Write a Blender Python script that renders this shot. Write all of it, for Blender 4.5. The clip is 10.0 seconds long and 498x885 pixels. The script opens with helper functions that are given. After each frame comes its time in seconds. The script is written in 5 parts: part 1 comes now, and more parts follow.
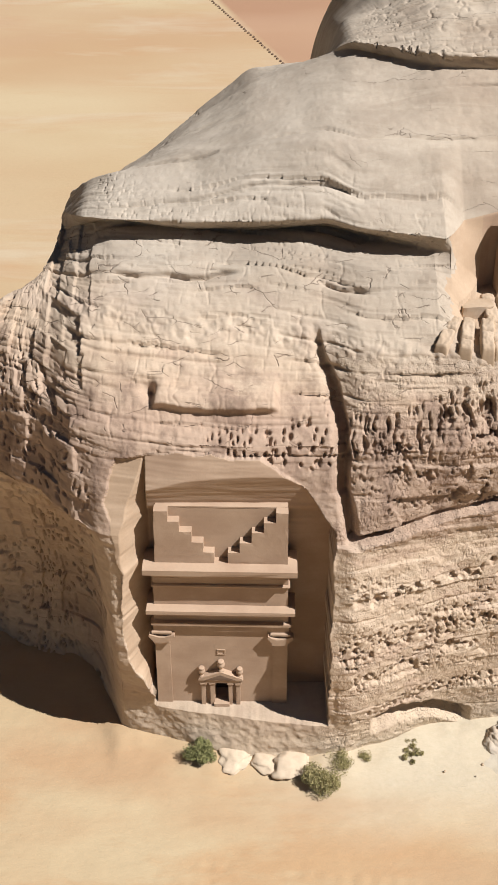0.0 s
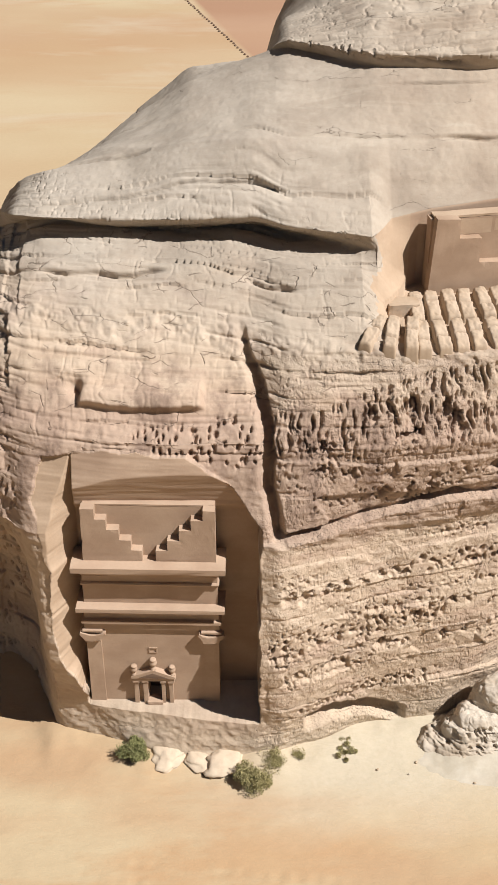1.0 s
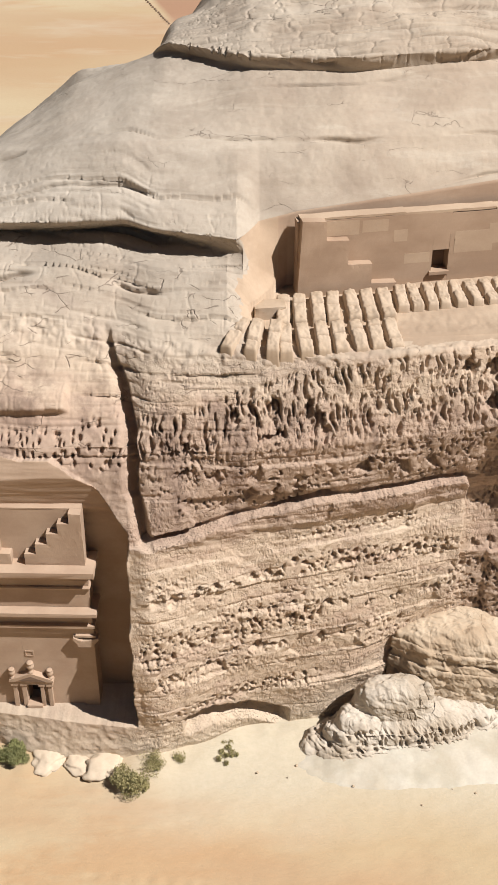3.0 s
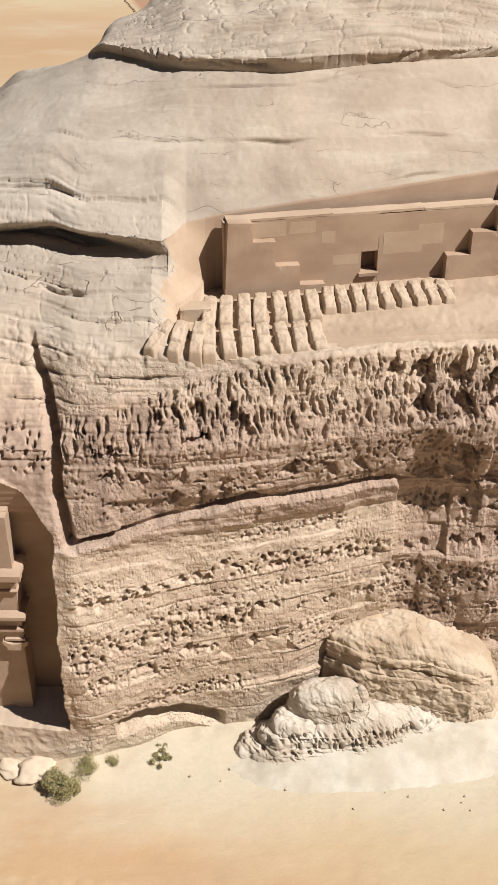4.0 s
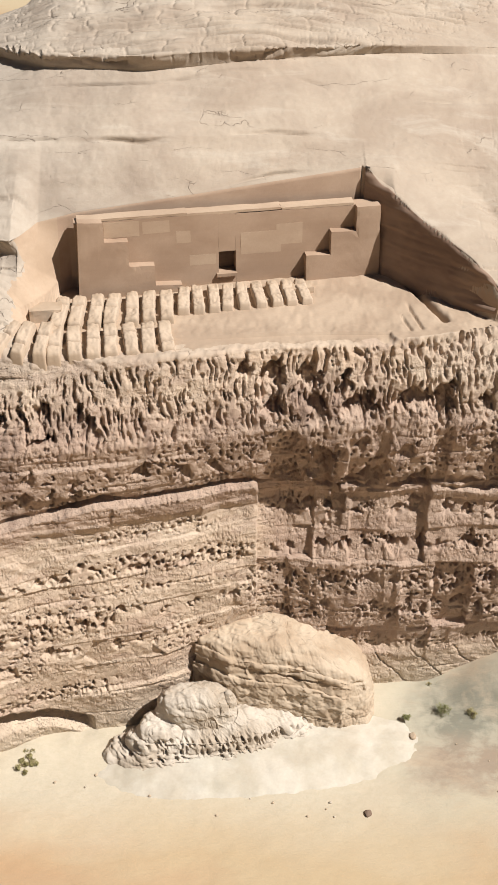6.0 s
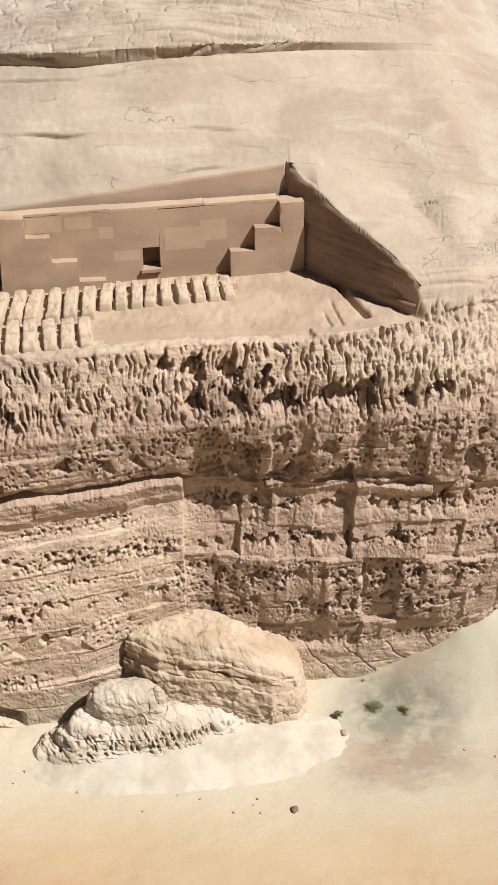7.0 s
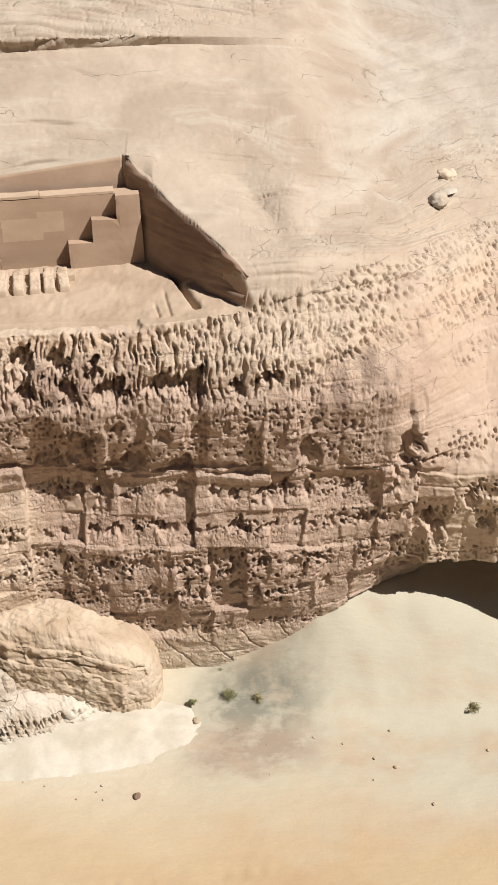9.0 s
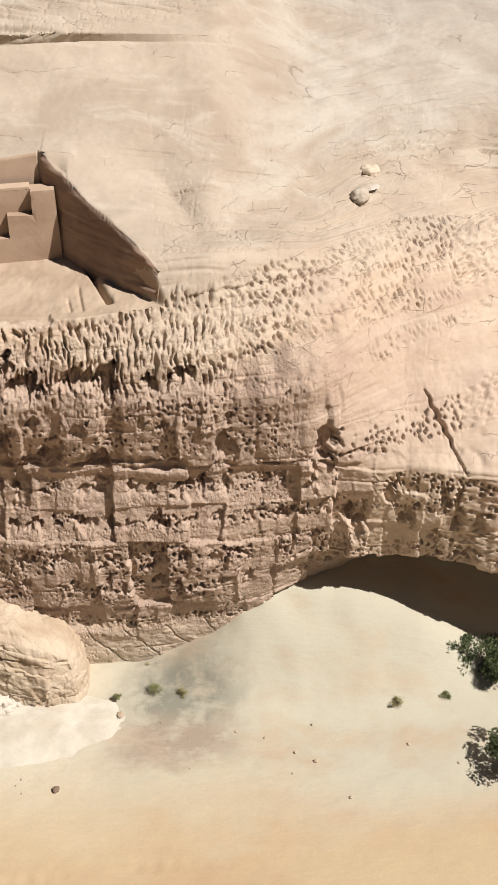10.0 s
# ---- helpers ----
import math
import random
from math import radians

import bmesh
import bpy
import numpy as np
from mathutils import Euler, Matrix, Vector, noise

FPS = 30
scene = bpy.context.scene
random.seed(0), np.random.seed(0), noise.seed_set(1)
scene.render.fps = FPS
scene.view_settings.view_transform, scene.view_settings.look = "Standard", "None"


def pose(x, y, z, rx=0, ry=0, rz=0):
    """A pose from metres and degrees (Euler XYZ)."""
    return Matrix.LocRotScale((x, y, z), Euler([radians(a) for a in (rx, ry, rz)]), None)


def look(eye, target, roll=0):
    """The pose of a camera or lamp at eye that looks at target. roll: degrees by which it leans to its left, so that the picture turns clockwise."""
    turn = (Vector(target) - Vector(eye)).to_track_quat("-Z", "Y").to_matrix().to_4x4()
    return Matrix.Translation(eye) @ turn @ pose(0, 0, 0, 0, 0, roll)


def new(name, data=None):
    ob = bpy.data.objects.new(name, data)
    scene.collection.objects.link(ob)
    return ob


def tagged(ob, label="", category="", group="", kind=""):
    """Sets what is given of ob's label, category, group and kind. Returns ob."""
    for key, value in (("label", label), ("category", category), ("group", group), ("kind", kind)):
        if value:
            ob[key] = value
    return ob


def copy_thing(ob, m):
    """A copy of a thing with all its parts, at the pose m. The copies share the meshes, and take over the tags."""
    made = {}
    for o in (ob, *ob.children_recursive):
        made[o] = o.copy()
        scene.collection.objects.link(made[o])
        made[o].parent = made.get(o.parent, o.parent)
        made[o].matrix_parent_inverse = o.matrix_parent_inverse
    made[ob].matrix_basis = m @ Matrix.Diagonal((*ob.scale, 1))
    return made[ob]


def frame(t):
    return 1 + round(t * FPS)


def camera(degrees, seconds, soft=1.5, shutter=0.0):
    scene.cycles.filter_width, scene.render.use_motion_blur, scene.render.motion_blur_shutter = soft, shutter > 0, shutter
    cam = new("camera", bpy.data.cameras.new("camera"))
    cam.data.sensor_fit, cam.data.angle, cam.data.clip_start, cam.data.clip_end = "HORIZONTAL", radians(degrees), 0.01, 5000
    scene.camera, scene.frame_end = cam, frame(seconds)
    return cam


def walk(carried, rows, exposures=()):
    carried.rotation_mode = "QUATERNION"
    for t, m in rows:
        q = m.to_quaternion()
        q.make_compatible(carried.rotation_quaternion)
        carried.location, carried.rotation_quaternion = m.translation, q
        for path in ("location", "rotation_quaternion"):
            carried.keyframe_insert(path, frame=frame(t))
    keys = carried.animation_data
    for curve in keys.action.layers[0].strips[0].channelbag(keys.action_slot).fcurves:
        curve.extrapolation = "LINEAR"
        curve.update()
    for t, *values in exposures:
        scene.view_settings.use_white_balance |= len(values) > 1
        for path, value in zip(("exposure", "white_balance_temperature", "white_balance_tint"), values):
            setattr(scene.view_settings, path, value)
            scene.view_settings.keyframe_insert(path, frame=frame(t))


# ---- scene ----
cam = camera(23.47, 10.0, soft=1.0)
METRES, EYE, TILT, LEAN, TURN = 48.0, 65.0, -34.0, 0.0, 0.0
ROWS = [
    (0.0, 0.0, 0.0000, 0.0, -0.000, 0.000, -0.0),
    (0.5, 0.0466, 0.0010, -0.0025, -0.235, 0.035, -0.02),
    (1.0, 0.0898, -0.0008, -0.004, -0.206, 0.047, 0.0),
    (1.5, 0.1352, -0.0008, -0.0038, -0.147, 0.076, 0.01),
    (2.0, 0.1785, -0.0012, -0.0033, -0.106, 0.071, 0.06),
    (2.5, 0.221, -0.0005, -0.0032, -0.100, 0.112, 0.06),
    (4.0, 0.365, 0.0066, -0.0001, -0.024, 0.147, 0.11),
    (4.5, 0.413, 0.0117, 0.0016, -0.018, 0.171, 0.15),
    (5.0, 0.4637, 0.0170, 0.0031, 0.059, 0.176, 0.16),
    (5.5, 0.5107, 0.0241, 0.0052, 0.053, 0.153, 0.15),
    (7.0, 0.6613, 0.0252, -0.0032, 0.135, 0.159, 0.19),
    (7.5, 0.7157, 0.0207, -0.006, 0.147, 0.129, 0.22),
    (8.0, 0.7692, 0.0160, -0.0104, 0.129, 0.159, 0.22),
    (8.5, 0.8255, 0.0119, -0.014, 0.171, 0.135, 0.25),
    (9.0, 0.8811, 0.0095, -0.0166, 0.171, 0.129, 0.25),
    (9.5, 0.9421, 0.0065, -0.0194, 0.212, 0.112, 0.29),
    (10.0, 0.9979, 0.0034, -0.0244, 0.265, 0.135, 0.29),
]
walk(cam, [(t, pose(0, 0, EYE, TILT, LEAN, TURN) @ pose(METRES * x, METRES * y, METRES * z, 90 + pitch, roll, yaw)) for t, x, y, z, yaw, pitch, roll in ROWS])
# sun, sky, exposure
SUN_TO = Vector((1.0, -0.46, 1.45)).normalized()
sun = new("sun", bpy.data.lights.new("sun", "SUN"))
sun.data.energy, sun.data.angle, sun.data.color = 5.0, radians(0.53), (1.0, 0.96, 0.91)
sun.matrix_world = look(SUN_TO * 300, (0, 0, 0))
world = bpy.data.worlds.new("sky")
scene.world = world
world.use_nodes = True
_n = world.node_tree.nodes
sky = _n.new("ShaderNodeTexSky")
sky.sky_type, sky.sun_disc = "NISHITA", False
sky.sun_elevation = math.asin(SUN_TO.z)
sky.sun_rotation = math.atan2(SUN_TO.x, SUN_TO.y)
world.node_tree.links.new(sky.outputs[0], _n["Background"].inputs[0])
_n["Background"].inputs[1].default_value = 0.015
scene.view_settings.exposure = 0.44


# ---- noise on arrays ----
def hash01(ix, iy, seed):
    h = ix.astype(np.int32).astype(np.uint32) * np.uint32(374761393) + iy.astype(np.int32).astype(np.uint32) * np.uint32(668265263)
    h += np.uint32(seed * 974634477 & 0xFFFFFFFF)
    h ^= h >> np.uint32(13)
    h *= np.uint32(1274126177)
    h ^= h >> np.uint32(15)
    h *= np.uint32(2246822519)
    h ^= h >> np.uint32(16)
    return (h >> np.uint32(8)).astype(np.float32) * np.float32(1 / 16777215.0)


def vnoise(x, y, seed=0):
    """Smooth value noise, -1 to 1."""
    ix, iy = np.floor(x), np.floor(y)
    fx, fy = x - ix, y - iy
    fx, fy = fx * fx * (3 - 2 * fx), fy * fy * (3 - 2 * fy)
    a, b = hash01(ix, iy, seed), hash01(ix + 1, iy, seed)
    c, d = hash01(ix, iy + 1, seed), hash01(ix + 1, iy + 1, seed)
    return 2 * ((a + (b - a) * fx) * (1 - fy) + (c + (d - c) * fx) * fy) - 1


def fbm(x, y, octaves=4, seed=0, gain=0.5):
    total, amp, norm = 0.0, 1.0, 0.0
    for o in range(octaves):
        total = total + amp * vnoise(x * 2.03 ** o + 17.3 * o, y * 2.03 ** o - 9.1 * o, seed + o)
        norm += amp
        amp *= gain
    return total / norm


def worley(x, y, seed=0, jitter=0.9):
    """Distances to the nearest and second nearest cell point, and the cell's random value."""
    ix, iy = np.floor(x), np.floor(y)
    f1, f2, cell = np.full(x.shape, 9.0), np.full(x.shape, 9.0), np.zeros(x.shape)
    for dx in (-1, 0, 1):
        for dy in (-1, 0, 1):
            jx, jy = ix + dx, iy + dy
            px = jx + 0.5 + jitter * (hash01(jx, jy, seed) - 0.5)
            py = jy + 0.5 + jitter * (hash01(jx, jy, seed + 7) - 0.5)
            d = np.hypot(px - x, py - y)
            near = d < f1
            f2 = np.where(near, f1, np.minimum(f2, d))
            cell = np.where(near, hash01(jx, jy, seed + 13), cell)
            f1 = np.where(near, d, f1)
    return f1, f2, cell


def step01(a, b, x):
    t = np.clip((x - a) / (b - a), 0, 1)
    return t * t * (3 - 2 * t)


def band(x, lo, hi, soft):
    return step01(lo - soft, lo + soft, x) * (1 - step01(hi - soft, hi + soft, x))


def sheet_mesh(name, X, Y, Z, smooth=True):
    """A grid of places as one mesh."""
    rows, cols = X.shape
    mesh = bpy.data.meshes.new(name)
    co = np.stack([X, Y, Z], -1).reshape(-1, 3)
    i = np.arange(rows * cols).reshape(rows, cols)
    quads = np.stack([i[:-1, :-1], i[:-1, 1:], i[1:, 1:], i[1:, :-1]], -1).reshape(-1, 4)
    mesh.vertices.add(len(co))
    mesh.vertices.foreach_set("co", co.astype(np.float32).ravel())
    mesh.loops.add(quads.size)
    mesh.loops.foreach_set("vertex_index", quads.astype(np.int32).ravel())
    mesh.polygons.add(len(quads))
    mesh.polygons.foreach_set("loop_start", np.arange(0, quads.size, 4, dtype=np.int32))
    mesh.polygons.foreach_set("use_smooth", np.full(len(quads), smooth))
    mesh.update(calc_edges=True)
    return mesh


# ---- materials ----
def material(name, rough=0.95, spec=0.15):
    m = bpy.data.materials.new(name)
    m.use_nodes = True
    b = m.node_tree.nodes["Principled BSDF"]
    b.inputs["Roughness"].default_value = rough
    b.inputs["Specular IOR Level"].default_value = spec
    return m, m.node_tree.nodes, m.node_tree.links, b


def node(nodes, kind, **inputs):
    n = nodes.new(kind)
    for k, v in inputs.items():
        n.inputs[k.replace("_", " ")].default_value = v
    return n


def mapped(nodes, links, scale, coord="Object"):
    tc = nodes.new("ShaderNodeTexCoord")
    mp = nodes.new("ShaderNodeMapping")
    mp.inputs["Scale"].default_value = scale
    links.new(tc.outputs[coord], mp.inputs["Vector"])
    return mp.outputs[0]


def noise_fac(nodes, links, scale, detail=5.0, rough=0.6, freq=1.0, distort=0.0, lo=0.35, hi=0.65):
    n = node(nodes, "ShaderNodeTexNoise", Scale=freq, Detail=detail, Roughness=rough, Distortion=distort)
    links.new(mapped(nodes, links, scale), n.inputs["Vector"])
    r = nodes.new("ShaderNodeMapRange")
    r.inputs["From Min"].default_value, r.inputs["From Max"].default_value = lo, hi
    links.new(n.outputs["Fac"], r.inputs["Value"])
    return r.outputs[0]


def mix(nodes, links, fac, a, b, mode="MIX"):
    m = nodes.new("ShaderNodeMix")
    m.data_type, m.blend_type = "RGBA", mode
    for sock, v in ((m.inputs[0], fac), (m.inputs[6], a), (m.inputs[7], b)):
        if isinstance(v, bpy.types.NodeSocket):
            links.new(v, sock)
        elif isinstance(v, (int, float)):
            sock.default_value = v
        else:
            sock.default_value = (*v, 1.0)
    return m.outputs[2]


def calc(nodes, links, op, a, b=0.0):
    m = nodes.new("ShaderNodeMath")
    m.operation = op
    m.use_clamp = op in ("MULTIPLY", "ADD")
    for sock, v in ((m.inputs[0], a), (m.inputs[1], b)):
        if isinstance(v, bpy.types.NodeSocket):
            links.new(v, sock)
        else:
            sock.default_value = v
    return m.outputs[0]


def axis_range(nodes, links, axis, lo, hi, wobble=None, amount=0.0):
    """0 to 1 along a world axis, with an uneven border."""
    tc = nodes.new("ShaderNodeTexCoord")
    sp = nodes.new("ShaderNodeSeparateXYZ")
    links.new(tc.outputs["Object"], sp.inputs[0])
    v = sp.outputs[axis]
    if wobble is not None:
        m = nodes.new("ShaderNodeMath")
        m.operation = "MULTIPLY_ADD"
        links.new(wobble, m.inputs[0])
        m.inputs[1].default_value = amount
        links.new(v, m.inputs[2])
        v = m.outputs[0]
    r = nodes.new("ShaderNodeMapRange")
    r.inputs["From Min"].default_value, r.inputs["From Max"].default_value = lo, hi
    links.new(v, r.inputs["Value"])
    return r.outputs[0]


def bump(nodes, links, bsdf, heights):
    """heights: (socket, strength, distance) rows, chained."""
    last = None
    for sock, strength, distance in heights:
        b = node(nodes, "ShaderNodeBump", Strength=strength, Distance=distance)
        links.new(sock, b.inputs["Height"])
        if last is not None:
            links.new(last, b.inputs["Normal"])
        last = b.outputs[0]
    links.new(last, bsdf.inputs["Normal"])


# reflectance of the dusty stone and sand against the palette below
ALBEDO = 0.78


def cliff_material():
    m, ns, ln, b = material("weathered_sandstone")
    big = noise_fac(ns, ln, (0.08, 0.08, 0.12), 4, 0.55, lo=0.3, hi=0.7)
    strata = noise_fac(ns, ln, (0.05, 0.05, 1.1), 6, 0.65, distort=0.4, lo=0.35, hi=0.65)
    grain = noise_fac(ns, ln, (3.0, 3.0, 3.0), 6, 0.7, lo=0.3, hi=0.7)
    blot = noise_fac(ns, ln, (0.5, 0.5, 0.7), 5, 0.6, lo=0.45, hi=0.62)
    c = mix(ns, ln, strata, (0.60, 0.445, 0.32), (0.74, 0.595, 0.46))
    c = mix(ns, ln, calc(ns, ln, "MULTIPLY", big, 0.6), c, (0.74, 0.60, 0.47))
    c = mix(ns, ln, calc(ns, ln, "MULTIPLY", blot, 0.3), c, (0.50, 0.36, 0.26))
    rose = noise_fac(ns, ln, (0.22, 0.22, 0.5), 5, 0.6, distort=0.6, lo=0.50, hi=0.66)
    c = mix(ns, ln, calc(ns, ln, "MULTIPLY", rose, 0.45), c, (0.50, 0.355, 0.285))
    # the browner beds of the upper wall
    upper = calc(ns, ln, "MULTIPLY", axis_range(ns, ln, 2, 17.6, 18.6, strata, 0.6), axis_range(ns, ln, 2, 28.6, 26.0, big, 2.0))
    upper = calc(ns, ln, "MULTIPLY", upper, axis_range(ns, ln, 0, 76.0, 49.0, blot, 3.0))
    deep = calc(ns, ln, "MULTIPLY", calc(ns, ln, "MULTIPLY", axis_range(ns, ln, 0, 27.0, 29.0, strata, 0.6), axis_range(ns, ln, 0, 57.0, 52.0, blot, 2.0)), calc(ns, ln, "MULTIPLY", axis_range(ns, ln, 2, 4.0, 6.0, big, 1.0), axis_range(ns, ln, 2, 19.5, 18.5)))
    upper = calc(ns, ln, "MAXIMUM", upper, deep)
    c = mix(ns, ln, calc(ns, ln, "MULTIPLY", upper, 0.62), c, (0.455, 0.32, 0.255))
    # grey patina and dust over the old top surface
    high = axis_range(ns, ln, 2, 28.5, 33.0, big, 3.0)
    pat = noise_fac(ns, ln, (0.16, 0.16, 0.3), 5, 0.6, distort=0.8, lo=0.36, hi=0.64)
    grey = mix(ns, ln, pat, (0.385, 0.345, 0.295), (0.59, 0.535, 0.465))
    warm = axis_range(ns, ln, 0, 6.0, 30.0, big, 10.0)
    cream = mix(ns, ln, pat, (0.385, 0.30, 0.228), (0.505, 0.418, 0.325))
    grey = mix(ns, ln, calc(ns, ln, "MULTIPLY", warm, 0.8), grey, cream)
    bare = calc(ns, ln, "MULTIPLY", axis_range(ns, ln, 0, 50.0, 58.0, pat, 6.0), axis_range(ns, ln, 2, 32.8, 34.2, pat, 1.0))
    grey = mix(ns, ln, calc(ns, ln, "MULTIPLY", bare, 0.75), grey, mix(ns, ln, pat, (0.39, 0.34, 0.29), (0.53, 0.495, 0.44)))
    dust = noise_fac(ns, ln, (0.10, 0.35, 0.5), 6, 0.65, distort=1.0, lo=0.55, hi=0.68)
    grey = mix(ns, ln, calc(ns, ln, "MULTIPLY", dust, 0.5), grey, (0.60, 0.535, 0.45))
    c = mix(ns, ln, calc(ns, ln, "MULTIPLY", high, 0.85), c, grey)
    # pale salt-bleached foot
    low = axis_range(ns, ln, 2, 5.0, 1.0, strata, 2.0)
    c = mix(ns, ln, calc(ns, ln, "MULTIPLY", low, 0.55), c, (0.72, 0.62, 0.48))
    # desert varnish running down the face
    run = noise_fac(ns, ln, (0.55, 0.55, 0.05), 5, 0.6, lo=0.50, hi=0.64)
    zone = calc(ns, ln, "MULTIPLY", axis_range(ns, ln, 2, 15.0, 20.0), axis_range(ns, ln, 2, 28.6, 26.5, blot, 1.5))
    zone = calc(ns, ln, "MULTIPLY", zone, axis_range(ns, ln, 0, 55.0, 51.5, blot, 1.5))
    c = mix(ns, ln, calc(ns, ln, "MULTIPLY", calc(ns, ln, "MULTIPLY", run, zone), 0.65), c, (0.215, 0.145, 0.115))
    c = mix(ns, ln, calc(ns, ln, "MULTIPLY", grain, 0.18), c, (0.36, 0.255, 0.18))
    # hairline cracks with dark dust in them
    warp = node(ns, "ShaderNodeTexNoise", Scale=0.5, Detail=4.0)
    ln.new(mapped(ns, ln, (1, 1, 1)), warp.inputs["Vector"])
    lines = None
    for scale, width, share in (((0.07, 0.24, 0.5), 0.006, 0.58), ((0.17, 0.3, 0.9), 0.006, 0.60), ((0.42, 0.42, 1.25), 0.022, 0.53)):
        add = ns.new("ShaderNodeVectorMath")
        add.operation = "MULTIPLY_ADD"
        ln.new(warp.outputs["Color"], add.inputs[0])
        add.inputs[1].default_value = (0.5, 0.5, 0.5)
        ln.new(mapped(ns, ln, scale), add.inputs[2])
        ve = node(ns, "ShaderNodeTexVoronoi", Scale=1.0)
        ve.feature = "DISTANCE_TO_EDGE"
        ln.new(add.outputs[0], ve.inputs["Vector"])
        r = ns.new("ShaderNodeMapRange")
        r.inputs["From Min"].default_value, r.inputs["From Max"].default_value = width, width * 0.2
        ln.new(ve.outputs["Distance"], r.inputs["Value"])
        some = noise_fac(ns, ln, (scale[0] * 1.3, scale[1] * 1.3, scale[2]), 3, 0.5, lo=share, hi=share + 0.06)
        f = calc(ns, ln, "MULTIPLY", r.outputs[0], some)
        if scale[0] > 0.4:  # only the jointed slabs of the western buttress and the eastern slope
            where = calc(ns, ln, "ADD", axis_range(ns, ln, 0, 14.0, 12.5), calc(ns, ln, "MULTIPLY", axis_range(ns, ln, 0, 40.0, 43.0), 0.7))
            f = calc(ns, ln, "MULTIPLY", f, calc(ns, ln, "MULTIPLY", where, calc(ns, ln, "MULTIPLY", axis_range(ns, ln, 2, 22.0, 24.0), axis_range(ns, ln, 2, 33.4, 32.6))))
        lines = f if lines is None else calc(ns, ln, "MAXIMUM", lines, f)
    c = mix(ns, ln, calc(ns, ln, "MULTIPLY", lines, 0.42), c, (0.20, 0.145, 0.11))
    ln.new(mix(ns, ln, 1.0, c, (ALBEDO,) * 3, "MULTIPLY"), b.inputs["Base Color"])
    fine = noise_fac(ns, ln, (1.8, 1.8, 3.0), 8, 0.7, lo=0.2, hi=0.8)
    vo = node(ns, "ShaderNodeTexVoronoi", Scale=1.0, Randomness=1.0)
    ln.new(mapped(ns, ln, (4.2, 4.2, 2.1)), vo.inputs["Vector"])
    face = axis_range(ns, ln, 2, 29.2, 27.8)
    rugged = calc(ns, ln, "MULTIPLY", face, calc(ns, ln, "MULTIPLY", axis_range(ns, ln, 0, 4.5, 7.0), axis_range(ns, ln, 0, 55.0, 51.0, blot, 2.0)))
    hole = calc(ns, ln, "MULTIPLY", calc(ns, ln, "MINIMUM", vo.outputs["Distance"], 0.45), calc(ns, ln, "MULTIPLY", rugged, calc(ns, ln, "ADD", 0.2, blot)))
    rough_low = calc(ns, ln, "MULTIPLY", fine, calc(ns, ln, "ADD", 0.25, rugged))
    pore = node(ns, "ShaderNodeTexVoronoi", Scale=1.0, Randomness=1.0)
    ln.new(mapped(ns, ln, (8.5, 8.5, 5.0)), pore.inputs["Vector"])
    pr = ns.new("ShaderNodeMapRange")
    pr.inputs["From Min"].default_value, pr.inputs["From Max"].default_value = 0.16, 0.36
    ln.new(pore.outputs["Distance"], pr.inputs["Value"])
    porous = calc(ns, ln, "MULTIPLY", calc(ns, ln, "SUBTRACT", 1.0, pr.outputs[0]), calc(ns, ln, "MULTIPLY", rugged, noise_fac(ns, ln, (0.6, 0.6, 1.4), 3, 0.6, lo=0.42, hi=0.6)))
    bump(ns, ln, b, [(calc(ns, ln, "SUBTRACT", 1.0, porous), 0.65, 0.10), (calc(ns, ln, "SUBTRACT", 1.0, lines), 0.6, 0.14), (rough_low, 0.32, 0.2), (hole, 0.6, 0.32), (grain, 0.3, 0.035)])
    return m


def cut_stone_material(name="dressed_sandstone", a=(0.485, 0.345, 0.25), c2=(0.57, 0.42, 0.31), veins=0.2):
    m, ns, ln, b = material(name)
    patch = noise_fac(ns, ln, (0.35, 0.35, 0.5), 4, 0.5, lo=0.4, hi=0.6)
    vein = noise_fac(ns, ln, (0.15, 0.15, 2.2), 6, 0.6, distort=0.3, lo=0.35, hi=0.7)
    grain = noise_fac(ns, ln, (5, 5, 5), 6, 0.7, lo=0.3, hi=0.7)
    c = mix(ns, ln, patch, a, c2)
    c = mix(ns, ln, calc(ns, ln, "MULTIPLY", vein, veins), c, (0.55, 0.41, 0.30))
    c = mix(ns, ln, calc(ns, ln, "MULTIPLY", grain, 0.18), c, (0.33, 0.225, 0.16))
    ln.new(mix(ns, ln, 1.0, c, (ALBEDO,) * 3, "MULTIPLY"), b.inputs["Base Color"])
    bump(ns, ln, b, [(vein, veins * 0.5, 0.04), (grain, 0.16, 0.02)])
    return m


